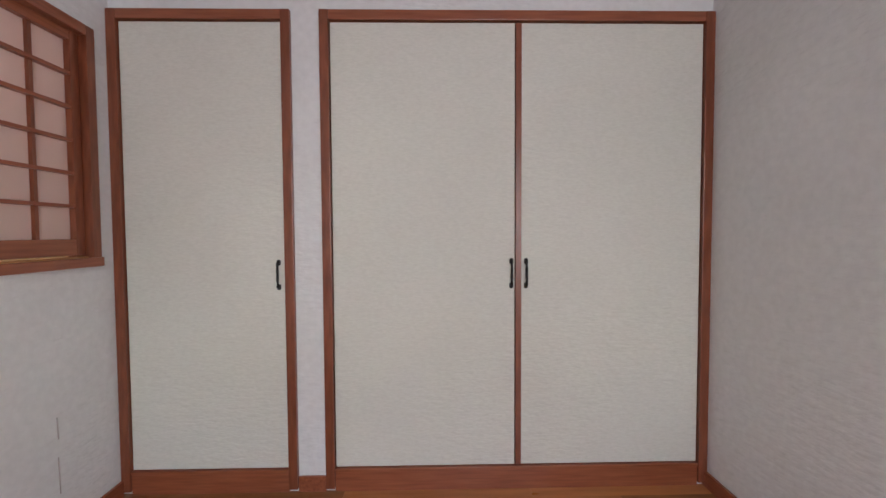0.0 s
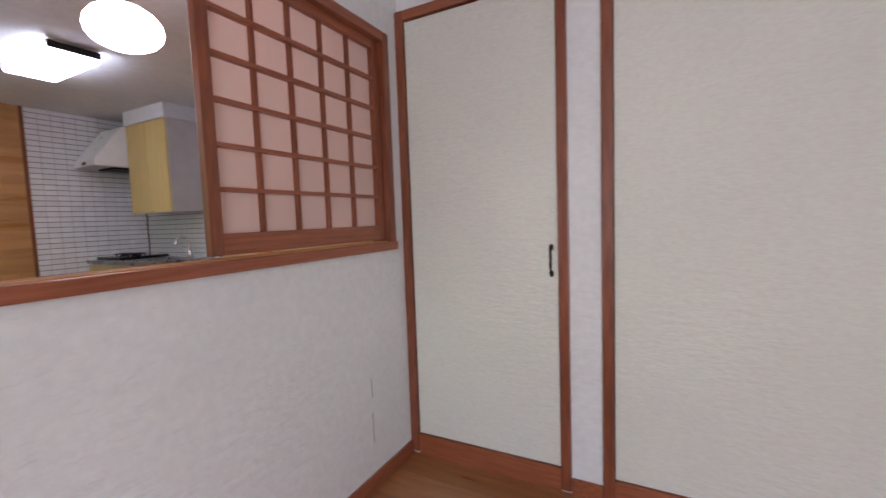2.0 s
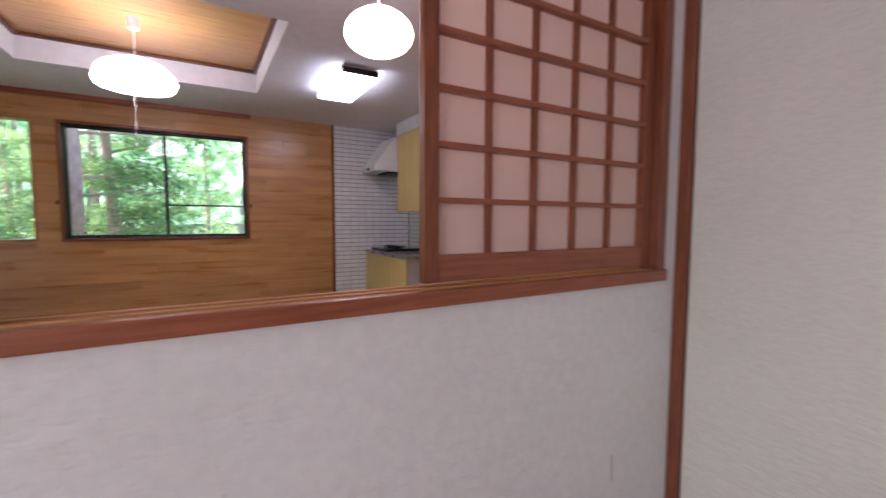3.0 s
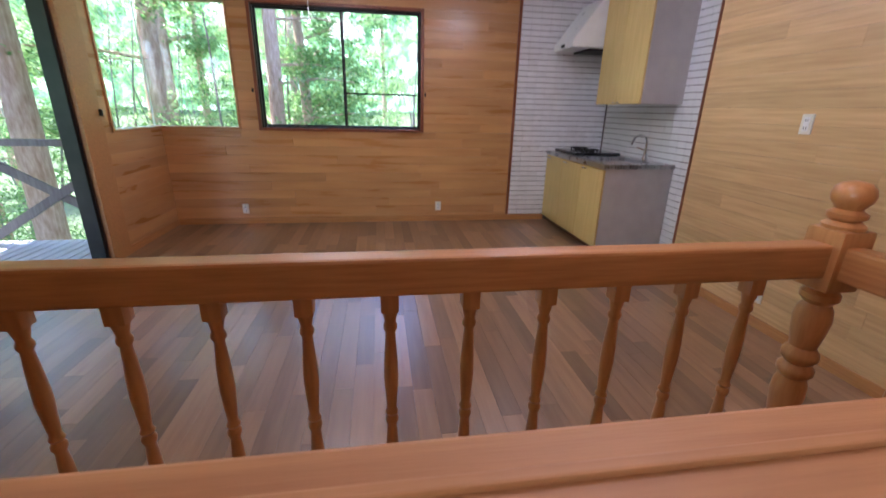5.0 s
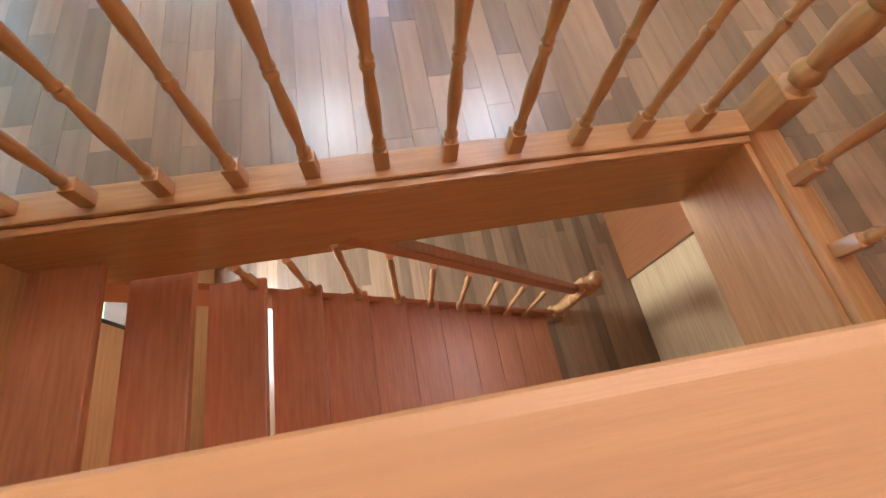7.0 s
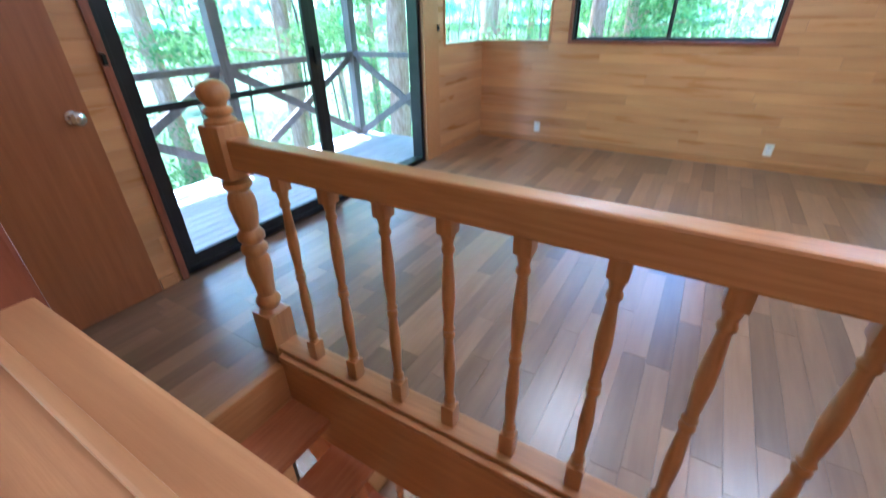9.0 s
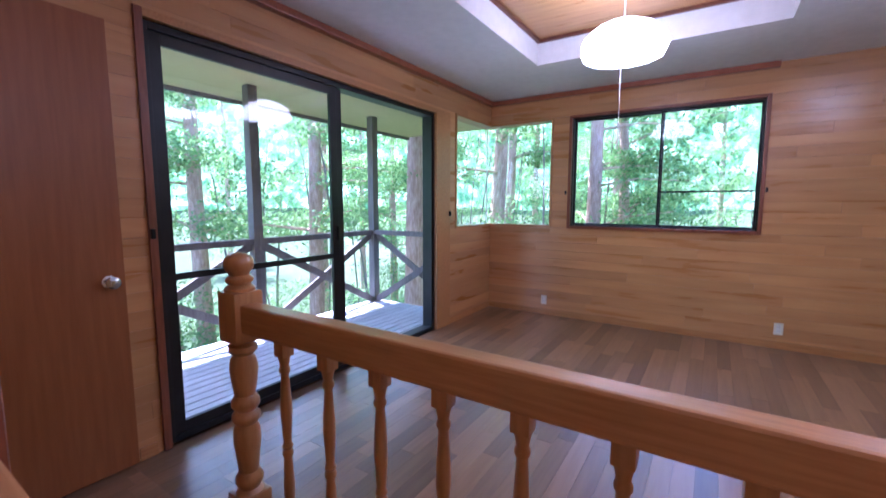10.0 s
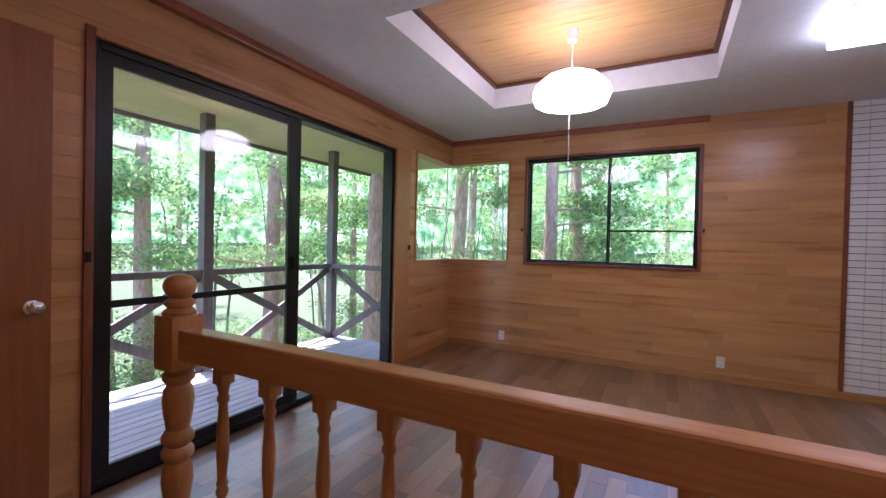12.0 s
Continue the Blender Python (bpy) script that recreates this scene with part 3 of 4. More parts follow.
# ---- stairwell ----
structure("trim", B(WELL[0] - 0.001, WELL[0] + 0.022, WELL[2], WELL[3], -0.36, 0.020), RAILWOOD, "wide varnished board lining the stairwell", "trim")
structure("trim", B(WELL[0] + 0.022, WELL[1], WELL[3] - 0.022, WELL[3], -0.36, 0.020), RAILWOOD_X, "varnished board lining the end of the stairwell", "trim")
structure("trim", B(WELL[0] + 0.022, WELL[1], WELL[2] - 0.02, WELL[2] + 0.02, -0.22, 0.004, bevel=0.006), RAILWOOD_X, "rounded wooden nosing at the head of the stairs", "trim")
structure("trim", B(XL - 0.018, XL, WELL[2] + 0.02, WELL[3] - 0.022, -0.30, 0.012), RAILWOOD, "wooden lining of the stairwell below the inner window", "trim")

RX = -2.19
rail = thing("stair_railing", "varnished turned-wood railing round the stairwell", "railing", at=(RX, 0.6, 0.02))


def rp(name, bm, mat, smooth=False, label=""):
    o = part(name, bm, mat, rail, label, smooth)
    o.matrix_parent_inverse = Matrix.Translation((-RX, -0.6, -0.02))
    return o


NY0, NY1 = -0.745, 1.775
rp("base_rail", B(RX - 0.048, RX + 0.048, NY0 + 0.045, NY1 - 0.045, 0.004, 0.052, bevel=0.006), RAILWOOD)
rp("base_rail", B(RX + 0.048, XL - 0.001, NY1 - 0.046, NY1 + 0.046, 0.004, 0.052, bevel=0.006), RAILWOOD_X)
rp("base_bead", B(RX + 0.050, RX + 0.076, NY0 + 0.08, NY1 - 0.05, 0.020, 0.036, bevel=0.004), RAILWOOD)
rp("handrail", B(RX - 0.034, RX + 0.034, NY0 + 0.03, NY1 - 0.03, 0.805, 0.902, bevel=0.009), RAILWOOD)
rp("handrail", B(RX + 0.03, XL - 0.001, NY1 - 0.034, NY1 + 0.034, 0.805, 0.902, bevel=0.009), RAILWOOD_X)


def squared(bm, r, z0, z1, ch=0.006):
    box(bm, -r, r, -r, r, z0, z1, ch)


def baluster_mesh(z1=0.805, z0=0.05):
    bm = bmesh.new()
    h = z1 - z0
    s = 0.0225
    squared(bm, s, z0, z0 + 0.085, 0.004)
    squared(bm, s, z1 - 0.050, z1, 0.004)
    zs = z0 + 0.083
    hh = h - 0.131
    prof = [(0.019, 0), (0.013, 0.02), (0.0175, 0.035), (0.0175, 0.05), (0.012, 0.065), (0.0135, 0.12), (0.0165, 0.22), (0.0170, 0.29), (0.013, 0.41), (0.0115, 0.44), (0.0165, 0.46), (0.0165, 0.475), (0.0115, 0.49),
            (0.0165, 0.505), (0.0115, 0.525), (0.014, 0.58), (0.0175, 0.68), (0.0165, 0.76), (0.0115, 0.90), (0.0165, 0.915), (0.0165, 0.93), (0.0125, 0.945), (0.019, 1.0)]
    lathe(bm, [(r * 1.1, zs + f * hh) for r, f in prof], 14)
    return mesh_of("baluster", bm, TURNED, True)


BAL = baluster_mesh()
for k in range(11):
    o = new("baluster", BAL)
    o.parent = rail
    o.location = (0, -0.512 + 0.2047 * k - 0.6, -0.02)
for k in range(2):
    o = new("baluster", BAL)
    o.parent = rail
    o.location = (0.245 * (k + 1), NY1 - 0.6, -0.02)


def newel_mesh(z0=0.0):
    bm = bmesh.new()
    s = 0.054
    squared(bm, s, z0, 0.20, 0.006)
    squared(bm, s, 0.765, 0.945, 0.012)
    prof = [(0.042, 0.198), (0.030, 0.215), (0.040, 0.235), (0.040, 0.25), (0.028, 0.27), (0.033, 0.32), (0.039, 0.37), (0.037, 0.41), (0.030, 0.43), (0.040, 0.445), (0.040, 0.46), (0.029, 0.475), (0.040, 0.49), (0.040, 0.505),
            (0.029, 0.525), (0.036, 0.57), (0.040, 0.61), (0.036, 0.64), (0.028, 0.655), (0.040, 0.67), (0.040, 0.685), (0.030, 0.695), (0.042, 0.702)]
    prof = [(r * 1.2, 0.198 + (z - 0.198) * 1.13) for r, z in prof]
    lathe(bm, prof, 22)
    lathe(bm, [(r * 1.15, z + 0.07) for r, z in [(0.043, 0.872), (0.044, 0.884), (0.030, 0.897), (0.039, 0.906), (0.040, 0.918), (0.026, 0.928), (0.030, 0.936), (0.040, 0.951), (0.043, 0.968), (0.039, 0.987), (0.027, 1.000), (0.010, 1.006)]], 22)
    return mesh_of("newel_post", bm, TURNED, True)


NEWEL = newel_mesh()
for yy in (NY0, NY1):
    o = new("newel_post", NEWEL)
    o.parent = rail
    o.location = (0, yy - 0.6, -0.02)

# the flight down
RISE, GO, Y0 = 0.19, 0.19, -0.61
st = thing("staircase", "steep open-riser staircase of reddish varnished wood", "staircase", at=(-1.88, 0.7, LOW))
def sp(name, bm, mat=TREADWOOD, smooth=False):
    o = part(name, bm, mat, st, "", smooth)
    o.matrix_parent_inverse = Matrix.Translation((1.88, -0.7, -LOW))
    return o


for k in range(1, 13):
    y = Y0 + GO * k
    sp("tread", B(-2.14, XL - 0.04, y - 0.225, y, -RISE * k - 0.032, -RISE * k, bevel=0.006))
for x, dz in ((-2.150, -0.19), (XL - 0.045, 0.0)):
    sp("stringer", beam(bmesh.new(), (x + 0.012, Y0 - 0.10, -0.17 + dz), (x + 0.012, Y0 + GO * 13 - 0.05, LOW + 0.12 + dz * 0.5), 0.028, 0.22 if dz else 0.26, 0.004))
lo = [(-2.14, Y0 + GO * 5, -RISE * 5 + 0.68), (-2.14, Y0 + GO * 12.2, -RISE * 12.2 + 0.68)]
sp("handrail", beam(bmesh.new(), lo[0], lo[1], 0.06, 0.07, 0.008))


def stair_baluster(h):
    bm = bmesh.new()
    squared(bm, 0.019, 0, 0.10, 0.004)
    rings = [(0.018, 0.10), (0.011, 0.13), (0.016, 0.30), (0.011, 0.40), (0.016, 0.42), (0.012, 0.45), (0.017, 0.56), (0.011, 0.62), (0.017, 0.655)]
    lathe(bm, [(r, min(z, h - 0.001 * (9 - i))) for i, (r, z) in enumerate(rings)], 12)
    return mesh_of("baluster", bm, TURNED, True)


LB = stair_baluster(1.0)
for k in range(3, 12):
    o = new("baluster", LB if k > 4 else stair_baluster(RISE * k - 0.365))
    o.parent = st
    o.location = (-2.112 + 1.88, Y0 + GO * k - 0.045 - 0.7, -RISE * k - LOW)
o = new("newel_post", NEWEL)
o.parent = st
o.location = (-2.14 + 1.88, Y0 + GO * 12.6 - 0.7, 0.0)

# ---- lower hall ----
structure("floor", B(-5.2, XL, -2.0, 3.1, LOW - 0.2, LOW - 0.012), JOINT, "subfloor of the lower hall", "floor")
structure("wall_lower_north", B(-5.2, XL, 2.62, 2.72, LOW - 0.012, -0.36), WALLBOARD_N, "pale wood boarded wall of the lower hall", "wall")
structure("wall_lower_south", wall_y(bmesh.new(), -1.2, -1.1, -5.2, XL, LOW - 0.012, -0.30, [(-3.2, -2.27, -2.02, -0.6)]), WALLBOARD_N, "pale wood wall with a window in the lower hall", "wall")
structure("wall_lower_west", B(-5.3, -5.2, -1.72, 2.72, LOW - 0.012, -0.30), WALLBOARD_N, "pale wood wall of the lower hall", "wall")
t = thing("window_4", "black-framed window of the lower hall", "window", kind="structure")
frame_y(t, -1.18, -1.12, (-3.2, -2.27, -2.02, -0.6), 0.035, ALU)
pane(B(-3.165, -2.305, -1.152, -1.148, -1.985, -0.635), t)
lamp("lower_window_daylight", "AREA", look((-2.735, -1.25, -1.31), (-2.4, 2, -1.9)), 7, (0.93, 0.98, 1), (0.86, 1.35))
t = thing("door_3", "flat orange-brown door of the lower hall, closed", "door", kind="structure")
part("door_leaf", B(-3.04, -2.36, 2.585, 2.619, LOW + 0.005, LOW + 2.0, bevel=0.002), DOORWOOD, t)
bm = bmesh.new()
lathe(bm, [(0.026, 0), (0.012, 0.010), (0.010, 0.030), (0.026, 0.045), (0.020, 0.06), (0.004, 0.062)], 18)
bmesh.ops.transform(bm, matrix=Matrix.Translation((-2.93, 2.585, LOW + 0.9)) @ Matrix.Rotation(radians(90), 4, "X"), verts=bm.verts)
part("knob", bm, CHROME, t, "round chrome knob", True)

# ---- kitchen ----
KX0, KX1, KY0 = XW + 0.02, -4.60, 2.40
kc = thing("base_cabinet", "kitchen base cabinet with yellow veneer doors and grey side", "cabinet")
part("body", B(KX0, KX1, KY0 + 0.02, YK - 0.01, 0.06, 0.775), GREYBOARD, kc)
part("plinth", B(KX0, KX1 - 0.01, KY0 + 0.06, YK - 0.02, 0.0, 0.06), DARKTRIM, kc)
n = 3
for k in range(n):
    a, b = KX0 + (KX1 - KX0) * k / n + 0.003, KX0 + (KX1 - KX0) * (k + 1) / n - 0.003
    d = part("door", B(a, b, KY0, KY0 + 0.019, 0.065, 0.765, bevel=0.002), YELLOWDOOR, kc, "yellow veneered cabinet door")
    part("handle", B(a + 0.03, a + 0.12, KY0 - 0.012, KY0 - 0.0005, 0.735, 0.745, bevel=0.003), STEEL, d)
wt = thing("worktop", "steel worktop with a sunk sink on the base cabinet", "worktop")
sx0, sx1, sy0, sy1 = -5.19, -4.70, KY0 + 0.09, YK - 0.12
bm = bmesh.new()
for a in ((KX0, sx0, KY0 - 0.012, YK - 0.006), (sx1, KX1 + 0.012, KY0 - 0.012, YK - 0.006), (sx0, sx1, KY0 - 0.012, sy0), (sx0, sx1, sy1, YK - 0.006)):
    box(bm, *a, 0.776, 0.812)
part("top", bm, STEEL, wt)
bm = bmesh.new()
for a in ((sx0 - 0.01, sx0, sy0, sy1, 0.64, 0.776), (sx1, sx1 + 0.01, sy0, sy1, 0.64, 0.776), (sx0, sx1, sy0 - 0.01, sy0, 0.64, 0.776), (sx0, sx1, sy1, sy1 + 0.01, 0.64, 0.776), (sx0, sx1, sy0, sy1, 0.63, 0.64)):
    box(bm, *a)
part("basin", bm, STEEL, wt)
hob = thing("hob", "black gas hob with two burners on the worktop", "hob")
part("plate", B(-5.80, -5.28, KY0 + 0.05, YK - 0.12, 0.813, 0.845, bevel=0.006), BLACKGLASS, hob)
for x in (-5.67, -5.42):
    bm = bmesh.new()
    tube(bm, [(x + 0.085 * math.cos(q * math.pi / 8), KY0 + 0.27 + 0.085 * math.sin(q * math.pi / 8), 0.865) for q in range(17)], 0.006, 6)
    for q in range(4):
        c, s = math.cos(q * math.pi / 2), math.sin(q * math.pi / 2)
        beam(bm, (x + 0.03 * c, KY0 + 0.27 + 0.03 * s, 0.866), (x + 0.1 * c, KY0 + 0.27 + 0.1 * s, 0.866), 0.008, 0.010)
        beam(bm, (x + 0.085 * c, KY0 + 0.27 + 0.085 * s, 0.844), (x + 0.085 * c, KY0 + 0.27 + 0.085 * s + 0.001, 0.868), 0.008, 0.008)
    part("pan_support", bm, IRON, hob)
    part("burner", lathe(bmesh.new(), [(0.045, 0.844), (0.045, 0.853), (0.03, 0.862), (0.01, 0.863)], 18, (x, KY0 + 0.27, 0)), IRON, hob, smooth=True)
tap = thing("tap", "chrome kitchen tap with a swan-neck spout on the wall side", "tap")
tx, ty = -4.94, YK - 0.075
part("base", lathe(bmesh.new(), [(0.028, 0.812), (0.026, 0.84), (0.018, 0.85), (0.016, 0.90)], 16, (tx, ty, 0)), CHROME, tap, smooth=True)
part("spout", tube(bmesh.new(), [(tx, ty, 0.89), (tx, ty, 0.98), (tx + 0.01, ty - 0.03, 1.03), (tx + 0.02, ty - 0.09, 1.045), (tx + 0.03, ty - 0.15, 1.02), (tx + 0.035, ty - 0.175, 0.96)], 0.010), CHROME, tap, smooth=True)
part("lever", beam(bmesh.new(), (tx - 0.02, ty, 0.905), (tx - 0.11, ty - 0.02, 0.925), 0.018, 0.010, 0.003), CHROME, tap)
uc = thing("wall_cabinet", "kitchen wall cabinet with yellow doors and grey side", "cabinet")
UX0, UX1, UY = -5.40, -4.66, 2.66
part("body", B(UX0, UX1, UY + 0.02, YK - 0.001, 1.315, 2.27), GREYBOARD, uc)
for k in range(2):
    a, b = UX0 + (UX1 - UX0) * k / 2 + 0.002, UX0 + (UX1 - UX0) * (k + 1) / 2 - 0.002
    d = part("door", B(a, b, UY, UY + 0.019, 1.31, 2.265, bevel=0.002), YELLOWDOOR, uc, "yellow veneered wall cabinet door")
    part("handle", B(b - 0.05 if k == 0 else a + 0.02, b - 0.02 if k == 0 else a + 0.05, UY - 0.010, UY - 0.0005, 1.32, 1.33, bevel=0.003), STEEL, d)
structure("trim", B(UX0 - 0.01, UX1 + 0.02, UY - 0.01, YK, 2.2705, CZ - 0.001), PLASTER, "white soffit box over the wall cabinet", "trim")
rh = thing("range_hood", "white enamelled range hood in the kitchen corner", "range hood")
bm = bmesh.new()
hx0, hx1 = XW + 0.01, UX0 - 0.03
b0 = [bm.verts.new(p) for p in ((hx0, UY - 0.30, 1.83), (hx1, UY - 0.30, 1.83), (hx1, YK - 0.005, 1.83), (hx0, YK - 0.005, 1.83))]
b1 = [bm.verts.new(p) for p in ((hx0, UY - 0.30, 1.89), (hx1, UY - 0.30, 1.89), (hx1, YK - 0.005, 1.89), (hx0, YK - 0.005, 1.89))]
b2 = [bm.verts.new(p) for p in ((hx0, UY - 0.02, 2.27), (hx1, UY - 0.02, 2.27), (hx1, YK - 0.005, 2.27), (hx0, YK - 0.005, 2.27))]
for lo_, hi_ in ((b0, b1), (b1, b2)):
    for k in range(4):
        bm.faces.new((lo_[k], lo_[(k + 1) % 4], hi_[(k + 1) % 4], hi_[k]))
bm.faces.new(b0[::-1])
bm.faces.new(b2)
bmesh.ops.bevel(bm, geom=bm.edges[:], offset=0.006, segments=2, affect="EDGES")
part("canopy", bm, WHITEMETAL, rh)
part("filter", B(hx0 + 0.06, hx1 - 0.06, UY - 0.10, YK - 0.08, 1.810, 1.829), IRON, rh)
part("switch", B(hx0 + 0.20, hx0 + 0.28, UY - 0.306, UY - 0.301, 1.845, 1.875, bevel=0.002), IRON, rh)

# ---- lamps ----
pl = thing("pendant_lamp", "white faceted pendant lamp on a cord, lit", "lamp", at=(-4.20, 0.10, 1.85))
PX, PY = -4.20, 0.10
def pp(name, bm, mat, smooth=False, lab=""):
    o = part(name, bm, mat, pl, lab, smooth)
    o.matrix_parent_inverse = Matrix.Translation((-PX, -PY, -1.85))
    return o


bm = bmesh.new()
lathe(bm, [(0.180, 2.130), (0.235, 2.140), (0.255, 2.190), (0.236, 2.245), (0.186, 2.292), (0.12, 2.324), (0.035, 2.332)], 12, (PX, PY, 0))
pp("shade", bm, LAMPGLOW, lab="white translucent faceted shade")
pp("cord", tube(bmesh.new(), [(PX, PY, 2.32), (PX, PY, 2.57)], 0.004, 8), WHITEMETAL)
pp("ceiling_rose", lathe(bmesh.new(), [(0.020, 2.54), (0.032, 2.545), (0.034, 2.60), (0.040, CZ + 0.199)], 18, (PX, PY, 0)), WHITEMETAL, True)
pp("pull_cord", tube(bmesh.new(), [(PX, PY - 0.01, 2.131), (PX, PY - 0.01, 1.75)], 0.0022, 6), WHITEMETAL)
pp("pull_knob", lathe(bmesh.new(), [(0.003, 1.725), (0.008, 1.73), (0.008, 1.745), (0.003, 1.752)], 10, (PX, PY - 0.01, 0)), WHITEMETAL, True)

gl = thing("globe_lamp", "round white glass pendant lamp over the stairs, lit", "lamp", at=(-2.10, 1.105, 1.95))
bm = bmesh.new()
lathe(bm, [(0.026, -0.076), (0.075, -0.068), (0.109, -0.050), (0.130, -0.025), (0.136, 0.0), (0.130, 0.028), (0.109, 0.056), (0.075, 0.080), (0.026, 0.094)], 32)
part("globe", bm, GLOBEGLOW, gl, "frosted white glass globe", True)
part("cord", tube(bmesh.new(), [(0, 0, 0.093), (0, 0, CZ - 1.95 - 0.02)], 0.005, 8), WHITEMETAL, gl)
part("ceiling_rose", lathe(bmesh.new(), [(0.03, CZ - 1.95 - 0.04), (0.045, CZ - 1.95 - 0.02), (0.045, CZ - 1.95 - 0.001)], 18), WHITEMETAL, gl, smooth=True)

cl = thing("ceiling_light", "square white fluorescent ceiling light, lit", "ceiling light", at=(-4.12, 1.60, CZ))
part("base_plate", B(-0.34, 0.365, -0.14, 0.14, -0.03, -0.001, bevel=0.004), WHITEMETAL, cl)
part("end_cap", B(0.366, 0.380, -0.15, 0.15, -0.060, -0.012, bevel=0.004), ALU, cl, "dark end cap")
part("diffuser", B(-0.365, 0.365, -0.155, 0.155, -0.088, -0.031, bevel=0.02), PANELGLOW, cl, "white acrylic diffuser", True)


# ---- small fittings ----
def outlet(m, label):
    o = thing("wall_outlet", label, "outlet", group="wall outlets")
    part("cover_plate", B(-0.004, 0.004, -0.033, 0.033, -0.052, 0.052, bevel=0.003), PLASTIC, o)
    part("socket", B(0.003, 0.007, -0.016, 0.016, -0.036, 0.036, bevel=0.002), WHITEMETAL, o)
    for z in (-0.02, 0.02):
        part("slot", B(0.0072, 0.0078, -0.008, -0.005, z - 0.007, z + 0.007), IRON, o)
        part("slot", B(0.0072, 0.0078, 0.005, 0.008, z - 0.007, z + 0.007), IRON, o)
    o.matrix_world = m
    return o


o1 = outlet(pose(XW + 0.004, -0.945, 0.167), "ivory wall outlet on the wood boards")
copy_thing(o1, pose(XW + 0.004, 1.147, 0.176))
copy_thing(o1, pose(-3.25, YN - 0.004, 0.205, 0, 0, -90))
copy_thing(o1, pose(-3.25, YN - 0.004, 1.2, 0, 0, -90))

# ---- outside ----
GZ = -3.0
gb = bmesh.new()
bmesh.ops.create_grid(gb, x_segments=60, y_segments=60, size=60)
for v in gb.verts:
    d = math.hypot(v.co.x + 4, v.co.y)
    v.co.z = GZ - 0.2 + 0.5 * noise.noise(v.co * 0.15) + max(0, d - 14) * 0.10
    if -7 < v.co.x < 4 and -4 < v.co.y < 5:
        v.co.z = GZ - 0.1
structure("ground", gb, SOIL, "leaf-littered forest floor around the house", "ground")
hs = structure("outer_wall", B(-5.35, XL, -1.5, 2.9, GZ, LOW - 0.2), JOINT, "dark foundation below the lower hall", "wall")
structure("roof", B(-7.4, 2.2, -4.0, 4.0, 2.80, 2.96), DARKTRIM, "dark flat roof over the house and deck", "roof")

deck = thing("deck", "weathered grey timber deck with cross-braced railing", "deck", at=(-3.8, -2.3, -0.10))
def dp(name, bm, mat):
    o = part(name, bm, mat, deck)
    o.matrix_parent_inverse = Matrix.Translation((3.8, 2.3, 0.10))
    return o


y = -3.36
while y < -1.86:
    dp("deck_board", B(-5.76, -1.50, y, y + 0.088, -0.135, -0.10, bevel=0.003), DECKWOOD)
    y += 0.1
dp("joist", B(-5.7, -1.52, -3.3, -3.22, -0.33, -0.136), POSTWOOD)
dp("joist", B(-5.7, -1.52, -2.5, -2.42, -0.33, -0.136), POSTWOOD)
PX_ = [-5.66, -3.90, -2.14, -1.55]
for x in PX_:
    dp("post", B(x - 0.05, x + 0.05, -3.35, -3.25, GZ - 0.1, 2.404, bevel=0.005), POSTWOOD)
for a, b in zip(PX_, PX_[1:]):
    dp("top_rail", B(a + 0.05, b - 0.05, -3.34, -3.26, 0.83, 0.89, bevel=0.004), POSTWOOD)
    dp("brace", beam(bmesh.new(), (a + 0.05, -3.315, 0.82), (b - 0.05, -3.315, -0.08), 0.03, 0.08, 0.003), POSTWOOD)
    dp("brace", beam(bmesh.new(), (a + 0.05, -3.28, -0.08), (b - 0.05, -3.28, 0.82), 0.03, 0.08, 0.003), POSTWOOD)
dp("top_rail", B(-5.70, -5.62, -3.25, -1.80, 0.83, 0.89, bevel=0.004), POSTWOOD)
dp("brace", beam(bmesh.new(), (-5.675, -3.25, 0.82), (-5.675, -1.82, -0.08), 0.03, 0.08, 0.003), POSTWOOD)
dp("brace", beam(bmesh.new(), (-5.645, -3.25, -0.08), (-5.645, -1.82, 0.82), 0.03, 0.08, 0.003), POSTWOOD)
sf = bmesh.new()
y = -3.95
while y < -1.79:
    box(sf, -7.3, 2.1, y, y + 0.095, 2.405, 2.43)
    y += 0.098
structure("soffit", sf, SOFFIT, "pale yellow boarded soffit over the deck", "ceiling")
structure("trim", B(-7.32, 2.12, -3.99, -3.951, 2.36, 2.80), POSTWOOD, "weathered fascia board at the eave", "trim")


def leaves(bm_verts, bm_faces, rng, centre, radius, n, size):
    """Small two-triangle leaves scattered through a lumpy volume."""
    for _ in range(n):
        d = Vector((rng.gauss(0, 1), rng.gauss(0, 1), rng.gauss(0, 1))).normalized() * (rng.random() ** 0.45)
        p = Vector(centre) + Vector((d.x * radius[0], d.y * radius[1], d.z * radius[2]))
        q = Euler((rng.uniform(-0.9, 0.9), rng.uniform(-0.9, 0.9), rng.uniform(0, 6.3))).to_matrix()
        s = size * rng.uniform(0.6, 1.3)
        k = len(bm_verts)
        for c in ((-s, 0, 0), (0, -s * 0.45, 0.15 * s), (s, 0, 0), (0, s * 0.45, 0.15 * s)):
            bm_verts.append(p + q @ Vector(c))
        bm_faces.append((k, k + 1, k + 2, k + 3))


def leaf_mesh(name, clumps, mat):
    vs, fs = [], []
    rng = random.Random(name)
    for c, r, n, s in clumps:
        leaves(vs, fs, rng, c, r, n, s)
    me = bpy.data.meshes.new(name)
    me.from_pydata(vs, [], fs)
    me.materials.append(mat)
    return me


